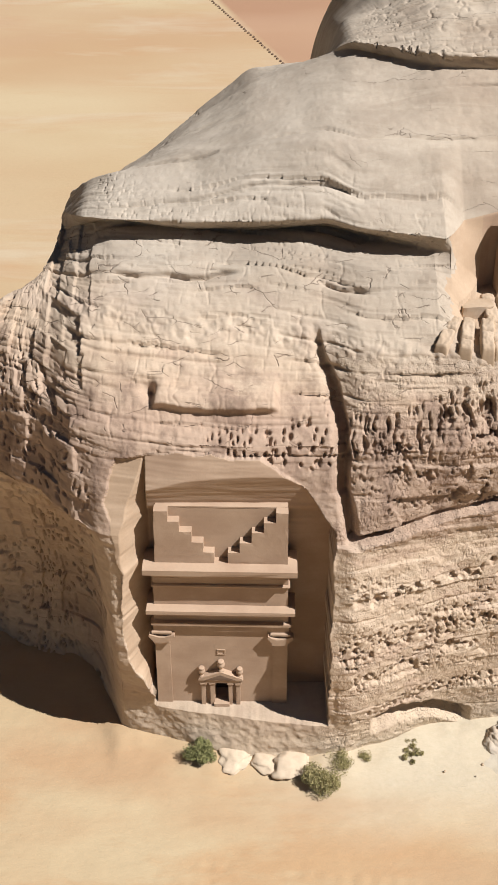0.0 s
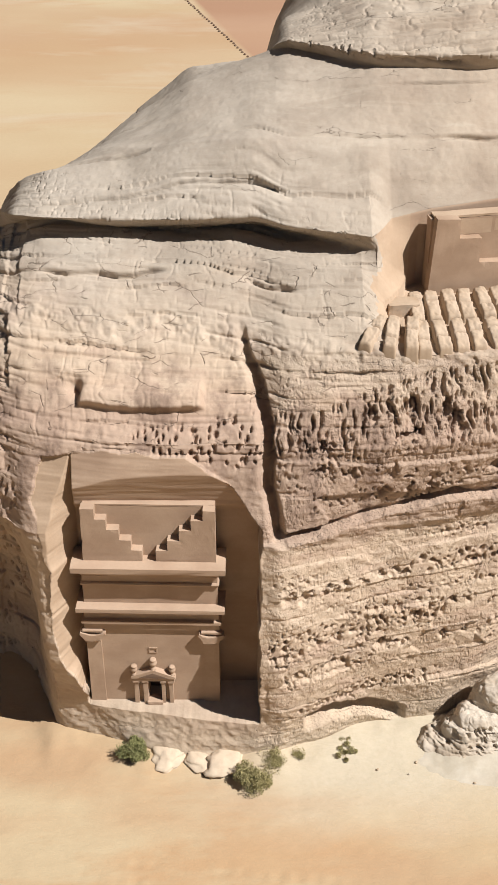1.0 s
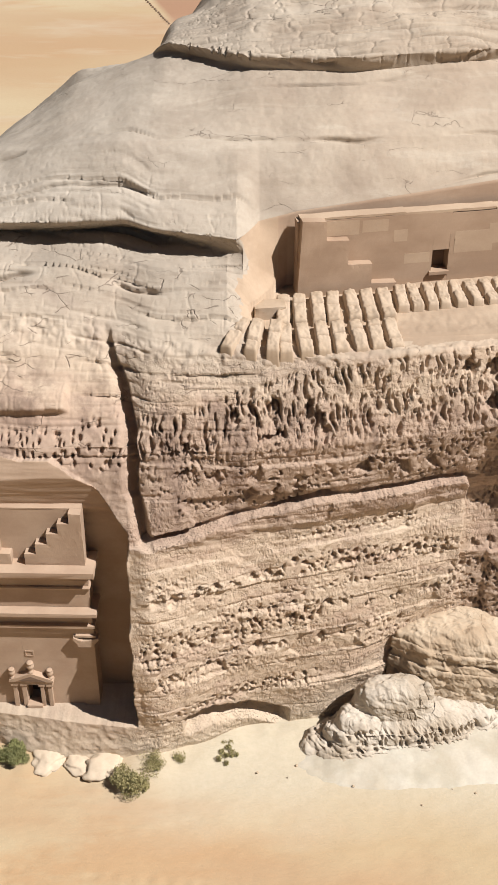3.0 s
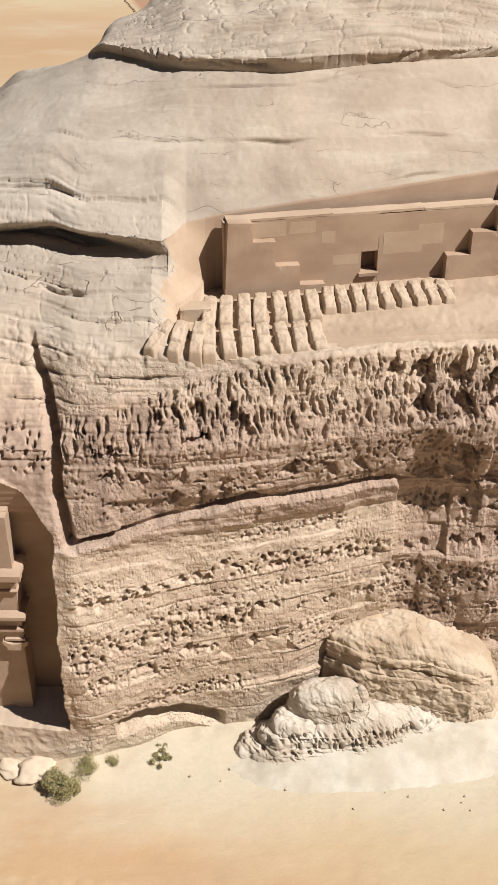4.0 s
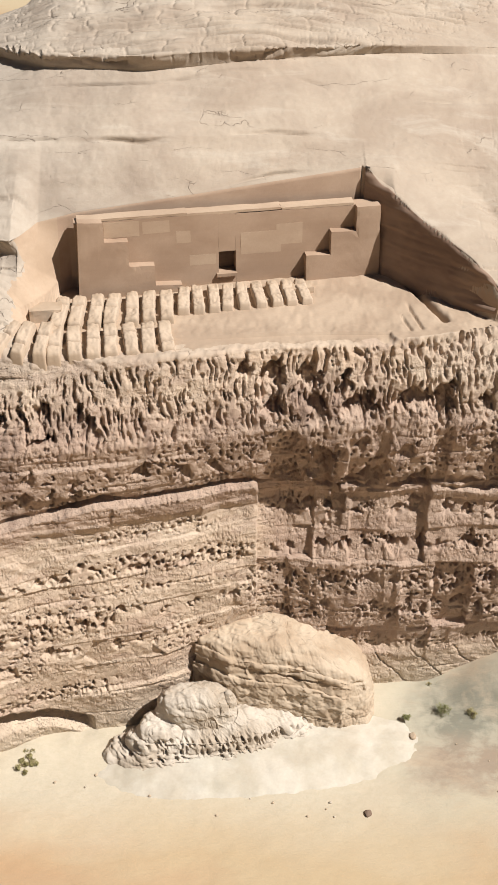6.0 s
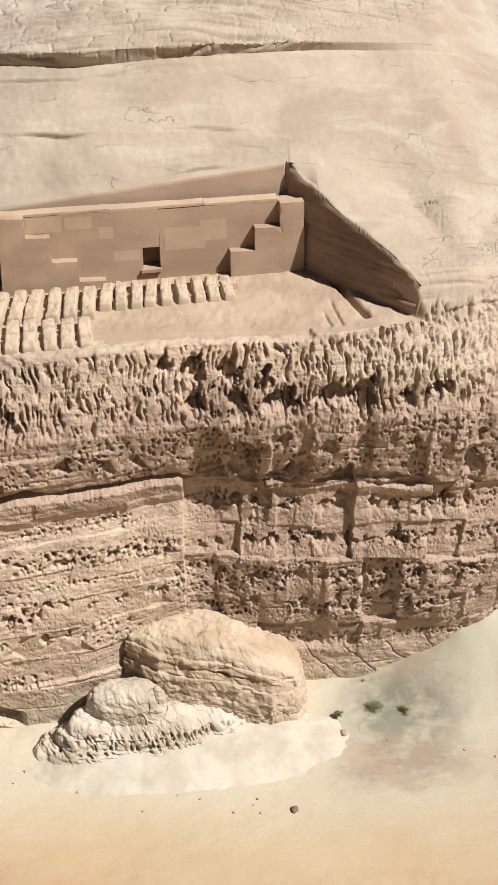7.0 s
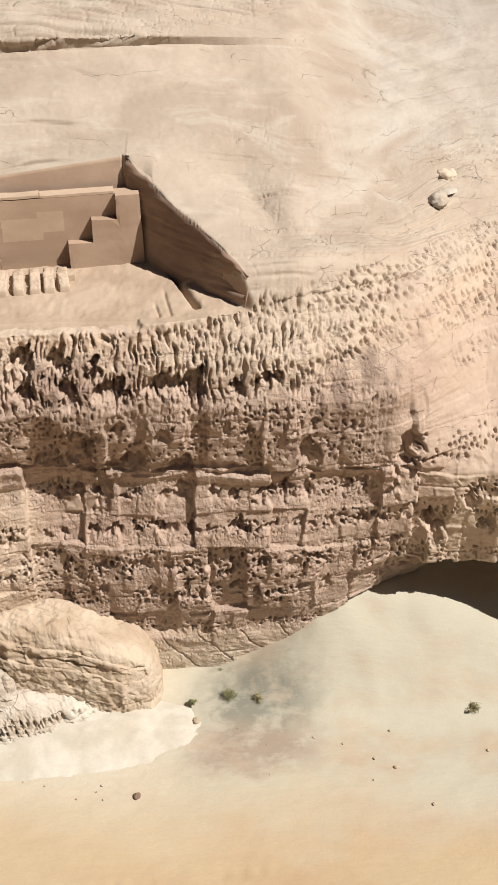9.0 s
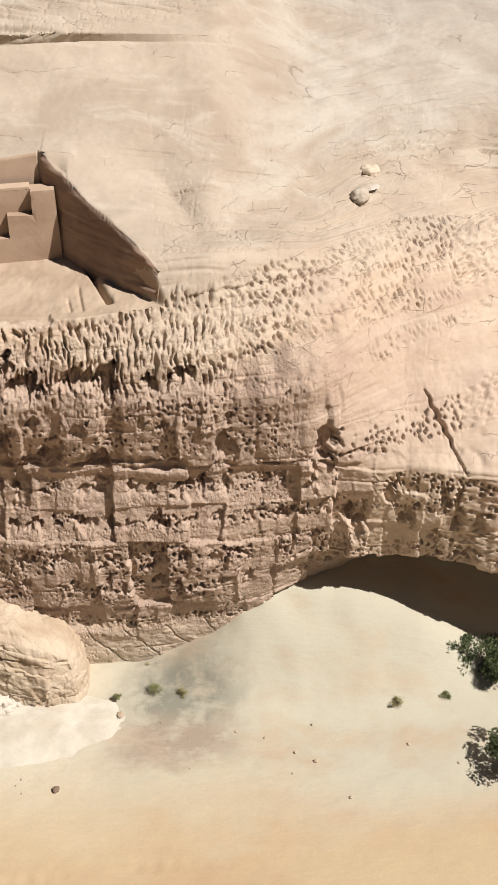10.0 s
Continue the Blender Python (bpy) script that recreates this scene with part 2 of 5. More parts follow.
def sand_material():
    m, ns, ln, b = material("desert_sand", 1.0, 0.05)
    drift = noise_fac(ns, ln, (0.02, 0.035, 0.02), 3, 0.45, distort=0.0, lo=0.38, hi=0.62)
    stain = noise_fac(ns, ln, (0.05, 0.12, 0.05), 4, 0.55, distort=0.0, lo=0.46, hi=0.66)
    stain = calc(ns, ln, "MULTIPLY", stain, axis_range(ns, ln, 1, 100.0, 80.0))
    broad = noise_fac(ns, ln, (0.007, 0.016, 0.02), 4, 0.5, lo=0.42, hi=0.60)
    stain = calc(ns, ln, "ADD", stain, calc(ns, ln, "MULTIPLY", broad, axis_range(ns, ln, 1, 90.0, 130.0)))
    speck = noise_fac(ns, ln, (2.5, 2.5, 2.5), 6, 0.75, lo=0.3, hi=0.7)
    c = mix(ns, ln, drift, (0.55, 0.42, 0.265), (0.59, 0.475, 0.315))
    c = mix(ns, ln, calc(ns, ln, "MULTIPLY", stain, 0.7), c, (0.50, 0.32, 0.19))
    ragged = noise_fac(ns, ln, (0.07, 0.10, 0.1), 5, 0.55, lo=0.3, hi=0.7)
    streak = noise_fac(ns, ln, (0.014, 0.05, 0.02), 6, 0.62, distort=0.5, lo=0.49, hi=0.64)
    c = mix(ns, ln, calc(ns, ln, "MULTIPLY", calc(ns, ln, "MULTIPLY", streak, axis_range(ns, ln, 1, 95.0, 120.0)), 0.6), c, (0.53, 0.335, 0.195))
    bleach = noise_fac(ns, ln, (0.012, 0.05, 0.02), 5, 0.6, distort=0.6, lo=0.52, hi=0.66)
    c = mix(ns, ln, calc(ns, ln, "MULTIPLY", calc(ns, ln, "MULTIPLY", bleach, axis_range(ns, ln, 1, 95.0, 120.0)), 0.6), c, (0.62, 0.55, 0.42))
    rust = noise_fac(ns, ln, (0.05, 0.16, 0.1), 6, 0.65, distort=0.3, lo=0.47, hi=0.60)
    rust = calc(ns, ln, "MULTIPLY", calc(ns, ln, "MULTIPLY", rust, axis_range(ns, ln, 0, 20.0, 4.0)), axis_range(ns, ln, 1, 58.0, 54.0))
    c = mix(ns, ln, calc(ns, ln, "MULTIPLY", rust, 0.7), c, (0.52, 0.32, 0.175))
    # chalky wash along the foot of the rock
    wash = calc(ns, ln, "MULTIPLY", axis_range(ns, ln, 1, 51.5, 58.5, ragged, 5.0), axis_range(ns, ln, 1, 90.0, 75.0))
    east = axis_range(ns, ln, 0, 3.0, 12.0, drift, 6.0)
    chalk = mix(ns, ln, speck, (0.56, 0.50, 0.385), (0.68, 0.62, 0.50))
    c = mix(ns, ln, calc(ns, ln, "MULTIPLY", calc(ns, ln, "MULTIPLY", wash, east), 0.85), c, chalk)
    patch = noise_fac(ns, ln, (0.13, 0.22, 0.1), 5, 0.6, distort=0.2, lo=0.50, hi=0.68)
    pale = mix(ns, ln, patch, (0.515, 0.485, 0.385), (0.50, 0.39, 0.28))
    c = mix(ns, ln, calc(ns, ln, "MULTIPLY", calc(ns, ln, "MULTIPLY", wash, axis_range(ns, ln, 0, 36.0, 42.0, drift, 5.0)), 0.8), c, pale)
    # grey-green crust round the shrubs
    ragged2 = noise_fac(ns, ln, (0.3, 0.35, 0.3), 5, 0.65, lo=0.25, hi=0.75)
    ring = calc(ns, ln, "MULTIPLY", calc(ns, ln, "MULTIPLY", axis_range(ns, ln, 0, 38.5, 41.5, ragged2, 3.0), axis_range(ns, ln, 0, 49.5, 46.0, ragged2, 3.0)), calc(ns, ln, "MULTIPLY", axis_range(ns, ln, 1, 56.0, 58.0, ragged2, 3.0), axis_range(ns, ln, 1, 67.0, 64.0, ragged2, 3.0)))
    crust = noise_fac(ns, ln, (0.42, 0.55, 0.4), 5, 0.65, distort=0.3, lo=0.40, hi=0.62)
    tint = mix(ns, ln, axis_range(ns, ln, 1, 59.5, 61.5, ragged2, 2.0), (0.37, 0.295, 0.225), (0.255, 0.25, 0.20))
    c = mix(ns, ln, calc(ns, ln, "MULTIPLY", calc(ns, ln, "MULTIPLY", ring, calc(ns, ln, "ADD", 0.4, crust)), 0.95), c, tint)
    # red gravel plain far behind
    tc = ns.new("ShaderNodeTexCoord")
    dot = ns.new("ShaderNodeVectorMath")
    dot.operation = "DOT_PRODUCT"
    dot.inputs[1].default_value = (1.0, 0.292, 0.0)
    ln.new(tc.outputs["Object"], dot.inputs[0])
    side = ns.new("ShaderNodeMapRange")
    side.inputs["From Min"].default_value, side.inputs["From Max"].default_value = 70.0, 71.5
    ln.new(dot.outputs["Value"], side.inputs["Value"])
    far = calc(ns, ln, "MULTIPLY", side.outputs[0], axis_range(ns, ln, 1, 185.0, 215.0, drift, 20.0))
    red = mix(ns, ln, stain, (0.41, 0.235, 0.155), (0.48, 0.30, 0.20))
    c = mix(ns, ln, calc(ns, ln, "MULTIPLY", far, 0.9), c, red)
    pink = calc(ns, ln, "MULTIPLY", axis_range(ns, ln, 1, 230.0, 265.0, drift, 25.0), stain)
    c = mix(ns, ln, calc(ns, ln, "MULTIPLY", pink, 0.5), c, (0.50, 0.33, 0.23))
    c = mix(ns, ln, calc(ns, ln, "MULTIPLY", speck, 0.12), c, (0.42, 0.28, 0.17))
    ln.new(mix(ns, ln, 1.0, c, (ALBEDO,) * 3, "MULTIPLY"), b.inputs["Base Color"])
    rip = noise_fac(ns, ln, (0.8, 2.2, 1.0), 6, 0.6, lo=0.2, hi=0.8)
    bump(ns, ln, b, [(rip, 0.25, 0.12), (speck, 0.3, 0.03)])
    return m


ROCK, CUT, SAND = cliff_material(), cut_stone_material(), sand_material()


FRESH = cut_stone_material("fresh_cut_sandstone", (0.53, 0.39, 0.275), (0.61, 0.46, 0.335), 0.05)

FLOOR = cut_stone_material("trodden_sandstone", (0.46, 0.345, 0.25), (0.57, 0.44, 0.325), 0.05)


# ---- the mesa: one sheet from the foot of the wall over the top ----
STATION = np.array([-13.5, -11.4, -9.4, -4, 0, 5, 7, 13, 20, 28, 36, 45, 52, 58, 66, 92.0])
# set-back of the wall at each height, by station
WALL = [
    (-1.0, (66.0, 63.8, 59.6, 57.4, 56.5, 56.5, 57.4, 60.2, 61.0, 64.2, 64.6, 65.5, 68.5, 74.0, 74.0, 77.0)),
    (4.0, (69.0, 67.5, 58.8, 58.2, 58.0, 57.0, 57.0, 59.6, 60.7, 64.0, 64.2, 65.0, 68.0, 73.0, 73.5, 76.5)),
    (8.0, (69.5, 68.0, 58.2, 57.4, 57.0, 56.7, 56.9, 59.4, 60.9, 63.9, 63.6, 63.9, 66.8, 71.5, 72.0, 75.0)),
    (9.6, (69.3, 67.6, 58.2, 57.5, 57.2, 57.0, 57.2, 59.7, 61.1, 63.5, 63.4, 63.9, 65.8, 66.3, 64.0, 60.0)),
    (13.0, (68.0, 66.0, 58.4, 57.8, 57.6, 57.5, 57.8, 60.2, 61.8, 63.0, 63.2, 63.8, 65.2, 65.7, 64.0, 60.0)),
    (17.7, (64.0, 61.4, 58.9, 58.3, 58.2, 58.0, 58.6, 60.7, 62.4, 64.4, 64.0, 64.6, 65.0, 65.5, 64.0, 60.0)),
    (18.2, (63.6, 60.8, 59.0, 58.5, 58.4, 58.3, 58.5, 60.5, 62.2, 64.1, 63.8, 64.4, 64.8, 66.0, 66.0, 66)),
    (24.0, (66.0, 63.4, 62.2, 60.6, 60.2, 60.4, 59.8, 60.0, 61.0, 62.6, 63.3, 63.6, 65.2, 71.3, 74.5, 76)),
    (27.0, (69.0, 66.2, 65.0, 64.0, 63.3, 63.2, 61.8, 61.6, 62.0, 63.3, 63.6, 64.4, 67.4, 73.8, 77.5, 79)),
    (29.0, (72.5, 69.4, 68.0, 66.6, 66.2, 64.8, 63.4, 62.7, 62.5, 64.0, 64.3, 66.5, 69.8, 75.8, 80, 82)),
]
# the top: set-back and height by station
TOP = [
    ((77.0, 73.4, 71.3, 70.2, 69.5, 69.2, 68.3, 66.8, 65.5, 66.5, 66.2, 68.0, 72.2, 77.5, 82, 84), (29.0, 30.6, 31.2, 31.4, 31.6, 32.0, 32.2, 32.4, 32.0, 31.7, 33.0, 32.6, 31.0, 29.6, 29.4, 29.4)),
    ((80.5, 77.2, 75.0, 73.4, 73.2, 73.6, 72.2, 67.9, 67.5, 68.5, 69.0, 71.5, 75, 79, 83.5, 86), (29.3, 31.2, 32.4, 32.5, 32.5, 32.7, 32.6, 33.2, 33.6, 33.2, 32.6, 32.0, 30.7, 30.2, 30.0, 30.0)),
    ((82.0, 74.7, 72.9, 72.0, 71.3, 71.0, 69.6, 67.9, 70.0, 71.0, 71.5, 73.5, 77, 80.5, 85, 88), (30.0, 32.8, 33.4, 33.6, 33.9, 34.3, 34.2, 34.1, 35.6, 35.4, 34.6, 33.3, 31.3, 30.9, 30.6, 30.6)),
    ((86, 80.5, 79, 79, 77, 75, 75, 75, 75, 76, 77, 78, 79.5, 82.5, 87, 90), (29.8, 32.9, 34.0, 35.7, 37.0, 38.0, 38.0, 38.2, 38.3, 38.0, 37.0, 35.2, 32.3, 31.8, 31.4, 31.4)),
    ((90, 87, 87.5, 88, 87.5, 86.5, 85.0, 80.6, 79.6, 81.4, 84.1, 87, 88, 89, 92, 95), (26.0, 28.5, 30.5, 35.0, 37.8, 39.6, 40.3, 40.5, 40.5, 40.7, 40.3, 39.4, 36.2, 34.5, 33.5, 33.5)),
    ((92, 89, 89.5, 91, 90.5, 88.4, 86.4, 81.2, 80.2, 82.0, 84.75, 88, 89, 90, 93, 96), (24.5, 29.0, 30.5, 33.5, 37.0, 39.4, 40.6, 40.8, 40.8, 41.0, 40.6, 39.6, 36.3, 34.6, 33.6, 33.6)),
    ((93, 90.5, 91, 92.5, 92, 90.0, 85.6, 80.8, 79.8, 81.6, 84.4, 88.4, 90, 91, 94, 97), (23.5, 28.0, 29.5, 34.0, 37.4, 38.6, 41.3, 41.8, 41.9, 41.9, 41.3, 40.0, 36.5, 34.8, 33.8, 33.8)),
    ((104, 104, 104, 103, 102, 97, 94, 92, 91, 92, 94, 97, 100, 101, 102, 105.0), (14, 20, 21, 27, 28, 33.0, 40.4, 43.4, 44.6, 44.6, 44.0, 42.6, 39.0, 37.5, 37.0, 37.0)),
    ((130,) * 16, (10, 12, 14, 16, 18, 20, 30, 43, 44, 44, 44, 43, 41, 40, 39.5, 39.5)),
    ((142,) * 16, (-1,) * 16),
]
# the western end: foot of the wall, going round to the back, with the way inwards and its share of the height
END = [
    (-22.4, -21.0, 70.0, 0.80, 0.30, 0.60, 0.95),
    (-32.0, -25.0, 79.0, 0.97, 0.10, 0.55, 0.80),
    (-46.0, -25.0, 92.0, 0.95, -0.30, 0.50, 0.55),
    (-62.6, -17.0, 106.0, 0.80, -0.60, 0.40, 0.45),
    (-89.0, 2.0, 127.0, 0.60, -0.80, 0.30, 0.35),
]


def control_row(ys, zs):
    """Stations of one row of the sheet: distance along it, x, y, z."""
    inset = ys[0] - WALL[0][1][0]
    us = [e[0] for e in END[::-1]] + list(STATION)
    xs = [e[1] + e[3] * e[5] * inset for e in END[::-1]] + list(STATION)
    yy = [e[2] + e[4] * e[5] * inset for e in END[::-1]] + list(ys)
    zz = [zs[0] * e[6] for e in END[::-1]] + list(zs)
    fine = np.arange(us[0], us[-1] + 0.01, 0.25)
    kernel = np.hanning(9) / np.hanning(9).sum()
    out = []
    for v in (xs, yy, zz):
        f = np.interp(fine, us, v)
        out.append(np.convolve(np.pad(f, 4, mode="edge"), kernel, "valid"))
    return fine, out


CELL = 0.066
U = np.concatenate([np.arange(-89, -46, 1.0), np.arange(-46, -30, 0.4), np.arange(-30, -17, 0.16), np.arange(-17, 62, CELL), np.arange(62, 70, 0.16), np.arange(70, 92.01, 1.0)])
controls = [control_row(ys, (z,) * 16) for z, ys in WALL] + [control_row(ys, zs) for ys, zs in TOP]
rows_xyz = []
for j, (fine, vals) in enumerate(controls):
    rows_xyz.append([np.interp(U, fine, v) for v in vals])
rows_xyz = np.array(rows_xyz)
# the platform cut for the unfinished monument: floor, back wall and sloping west cheek follow the rows
FRONT = ((15.9, 69.0), (35.0, 72.4))


def front_y(x):
    return FRONT[0][1] + (x - FRONT[0][0]) * (FRONT[1][1] - FRONT[0][1]) / (FRONT[1][0] - FRONT[0][0])


n_rim = len(WALL) - 1
shelf_rows = (
    (n_rim + 1, 66.2 + 0 * U, 29.5 + 0 * U, 11.6, 14.0),
    (n_rim + 2, front_y(U) + 1.85, 29.75 + 0 * U, 12.6, 15.4),
    (n_rim + 3, front_y(U) + 1.98, np.interp(U, (12, 14, 16, 24, 35.4), (34.1, 34.4, 34.8, 35.5, 36.6)), 12.2, 13.6),
)
SHELF_W = np.zeros((len(rows_xyz), len(U)))
east_fade = 1 - step01(41.0, 45.0, U)
hill = np.interp(U, (34, 36, 40, 45), (36.6, 36.2, 34.9, 33.2))
for j, ys, zs, w0, w1 in shelf_rows:
    west = np.clip((U - w0) / (w1 - w0), 0, 1)
    if j == n_rim + 1:
        w = west * (1 - step01(35.2, 36.0, U))
        wy, zz = w, zs
    else:
        w = west * (1 - step01(34.1, 34.3, U))
        wy = west * east_fade
        zz = np.where(U < 34.2, zs, hill)
    SHELF_W[j] = w
    rows_xyz[j][1] = rows_xyz[j][1] * (1 - wy) + ys * wy
    rows_xyz[j][2] = rows_xyz[j][2] * (1 - wy) + zz * wy
STEPS = [70, 56, 24, 50, 70, 12, 90, 50, 36, 44, 34, 26, 54, 54, 8, 20, 100, 16, 5]
grid = []
for j, n in enumerate(STEPS):
    for k in range(n):
        f = k / n
        grid.append(rows_xyz[j] * (1 - f) + rows_xyz[j + 1] * f)
grid.append(rows_xyz[-1])
quiet = []
for j, n in enumerate(STEPS):
    for k in range(n):
        quiet.append(SHELF_W[j] * (1 - k / n) + SHELF_W[j + 1] * k / n)
quiet.append(SHELF_W[-1])
quiet = np.array(quiet)
GX, GY, GZ = (np.ascontiguousarray(g) for g in np.array(grid).transpose(1, 0, 2))
# the slope beyond the platform is worn round
worn_east = U > 36.2
for g in (GY, GZ):
    a = g[:, worn_east]
    r0, r1 = sum(STEPS[:9]) + 8, sum(STEPS[:9]) + 190
    for _ in range(120):
        a[r0:r1] = 0.25 * a[r0 - 1:r1 - 1] + 0.5 * a[r0:r1] + 0.25 * a[r0 + 1:r1 + 1]
    g[:, worn_east] = a
UU = np.broadcast_to(U, GX.shape)
n_wall = sum(STEPS[:9])
row_id = np.broadcast_to(np.arange(GX.shape[0])[:, None], GX.shape)
on_top = row_id >= n_wall


# way out of the rock at every place
tangent_u = np.stack([np.gradient(g, axis=1) for g in (GX, GY, GZ)], -1)
tangent_v = np.stack([np.gradient(g, axis=0) for g in (GX, GY, GZ)], -1)
OUT = np.cross(tangent_u, tangent_v)
OUT /= np.linalg.norm(OUT, axis=-1, keepdims=True) + 1e-9

# height along the profile, a coordinate that grows both up the wall and over the top
T = np.where(on_top, 29 + (GY - rows_xyz[9][1][None, :]) * 1.0, GZ)
ARC = np.concatenate([np.zeros((1, len(U))), np.cumsum(np.sqrt(np.diff(GX, axis=0) ** 2 + np.diff(GY, axis=0) ** 2 + np.diff(GZ, axis=0) ** 2), axis=0)]) - 1.0
wall_w = 1 - step01(28.0, 31.5, T)
top_w = 1 - wall_w

# large forms: buttresses, beds of uneven hardness
D = 0.8 * fbm(UU / 9.0, GZ / 12.0, 3, 3) * wall_w
D += 0.17 * fbm(UU / 2.2, T / 2.6, 4, 11) * (0.55 + 0.45 * wall_w) * (1 - 0.45 * step01(21.5, 23.5, T) * (1 - step01(11.0, 14.0, UU)))
D += 0.07 * fbm(UU / 11.0, GZ / 1.3, 4, 21) * wall_w
# dome: broad swells and few shallow beds
D += 0.35 * fbm(UU / 8.0, T / 7.0, 3, 31) * top_w + 0.10 * fbm(UU / 14.0, T / 0.9, 3, 37) * top_w

# ---- weathering of the wall, worked out up to a little above the rim ----
W = slice(0, n_wall + STEPS[9] + STEPS[10])
wu, wz, wt, wa = UU[W], GZ[W], T[W], ARC[W]
warp = 0.35 * fbm(wu / 1.3, wa / 1.3, 3, 41)
rag = fbm(wu / 0.38, wa / 0.5, 3, 42)
wd = np.zeros(wu.shape)
zero = np.zeros(wu.shape)


def along_u(us, zs, rough=0.15, seed=0):
    """A line of heights along the wall, a little uneven."""
    return np.interp(U, us, zs)[None, :] + rough * fbm(U / 1.1, U * 0 + seed, 3, 200 + seed)[None, :]


def pitted(width, height, r0, r1, keep, seed, lean=0.0):
    """Steep-sided pits, 0 to 1; some cells stay whole."""
    f1, _, cell = worley((wu + warp + lean * wa) / width, (wa + 0.6 * warp) / height, seed)
    r = r0 + (r1 - r0) * np.modf(cell * 37.0)[0]
    return step01(r, 0.45 * r, f1) * (cell > keep)


def patchy(run, rise, seed, low=0.0, gain=2.2):
    return np.clip(low + 0.5 + gain * fbm(wu / run, wz / rise, 3, seed), 0, 1)


LEDGE_Z = along_u((5.5, 7, 12, 17, 21.7, 27, 27.4, 31, 40, 46, 52, 56), (17.9, 18.1, 18.7, 19.7, 19.6, 19.4, 18.9, 18.8, 18.6, 18.4, 18.0, 17.5), 0.14, 1)
FLUTE_TOP = along_u((6, 8, 14, 17.5, 26, 36, 45, 49, 53.5, 57, 60, 66), (25.4, 25.7, 27.6, 28.5, 28.9, 29.1, 29.5, 30.3, 30.6, 32.2, 31.2, 30.4), 0.3, 2)
FLUTE_FOOT = along_u((6, 8, 10.6, 17, 26, 33, 45.5, 49.6, 55.7, 61.5, 64.6, 70), (23.2, 23.7, 24.0, 24.3, 24.5, 24.2, 24.6, 24.4, 23.4, 24.3, 25.2, 26.0), 0.6, 3)
main_wall = step01(5.2, 6.6, wu)
east_slab = step01(50.0, 54.0, wu)
west_end = 1 - step01(-10.8, -9.6, wu)

# the lower wall stands forward under the great ledge, as far as an upright corner
corner_u = 27.25 + 0.12 * fbm(wz / 0.8, zero, 3, 204)
wd += 0.55 * step01(0.06, -0.06, wu - corner_u) * step01(0.05, -0.05, wz - LEDGE_Z) * step01(6.0, 13.0, wz) * main_wall
wd -= 0.25 * step01(-0.06, 0.06, wu - corner_u) * (1 - step01(31.0, 34.0, wu)) * step01(0.05, -0.05, wz - LEDGE_Z) * step01(10.0, 13.0, wz)
slot = np.clip(0.75 + 1.3 * fbm(U / 2.2, U * 0 + 8, 3, 205), 0.12, 1)[None, :]
height = 0.40 + 0.7 * step01(27.0, 29.0, wu) * patchy(1.6, 9.0, 206)
wd -= (0.95 - 0.35 * step01(27.0, 29.0, wu)) * slot * step01(-0.04, 0.05, wz - LEDGE_Z) * step01(height + 0.12, height - 0.1, wz - LEDGE_Z) * main_wall * (1 - 0.6 * east_slab)

# blocks between joints, bed by bed, with sharp arrises
for rise, run, push, sd, zone in (
        (6.2, 2.5, 0.62, 77, band(wt, 2.5, 23.0, 0.8) * step01(27.0, 31.0, wu) * (1 - 0.7 * step01(53.0, 56.0, wu))),
        (3.1, 1.25, 0.26, 78, band(wt, 3.0, 24.0, 0.8) * step01(24.0, 30.0, wu) * (1 - step01(52.5, 55.0, wu) * (wz > 16.5))),
        (2.3, 4.6, 0.34, 79, band(wt, 4.0, 24.0, 1.0) * main_wall * (1 - step01(24.0, 30.0, wu))),
        (1.5, 1.2, 0.42, 80, west_end)):
    lay = wz / rise + 0.12 * vnoise(wu / 7.0, zero, sd)
    layer = np.floor(lay)
    blk = wu / run + 9.7 * hash01(layer, layer * 0 + 5, sd) + (0.16 + 0.12 * (run < 2)) * fbm(wz / 1.3, wu / 9.0, 3, sd + 3)
    bi = np.floor(blk)
    edge = step01(0.0, 0.09 / run, blk - bi)
    near_lay = step01(0.0, 0.08 / rise, lay - layer)
    here = hash01(bi, layer, sd + 5) * edge + hash01(bi - 1, layer, sd + 5) * (1 - edge)
    wd += push * (here - 0.5) * near_lay * zone

# flutes: upright hollows between thin ribs
flutes = step01(-0.2, 0.15, FLUTE_TOP - wt) * step01(-0.35, 0.35, wt - FLUTE_FOOT + 0.9 * warp) * main_wall
deep_flutes = flutes * (1 - step01(45.0, 49.0, wu))
wd -= 0.36 * pitted(0.33, 2.3, 0.22, 0.42, 0.08, 43, 0.04) * deep_flutes
wd -= 0.20 * pitted(0.30, 0.95, 0.22, 0.42, 0.25, 44) * np.maximum(deep_flutes, 0.55 * band(wz - FLUTE_FOOT, -1.6, 0.2, 0.4) * main_wall * (1 - east_slab))
wd += 0.06 * (0.5 - np.abs(vnoise((wu + 0.4 * warp) / 0.24, wa / 2.6, 47))) * deep_flutes
east_comb = flutes * step01(45.0, 49.0, wu) * patchy(4.0, 1.5, 211, 0.35)
wd -= 0.38 * pitted(0.28, 0.80, 0.24, 0.44, 0.15, 48, 0.4) * east_comb
lean_band = step01(-0.2, 0.2, along_u((52, 59.7, 64, 70), (19.6, 20.6, 21.6, 22.4), 0.2, 5) - wz) * step01(-0.2, 0.2, wz - along_u((52, 59.7, 64, 70), (18.2, 18.9, 19.6, 20.0), 0.3, 6)) * east_slab
low_band = band(wz, 15.6, 17.3, 0.3) * step01(55.0, 58.0, wu)
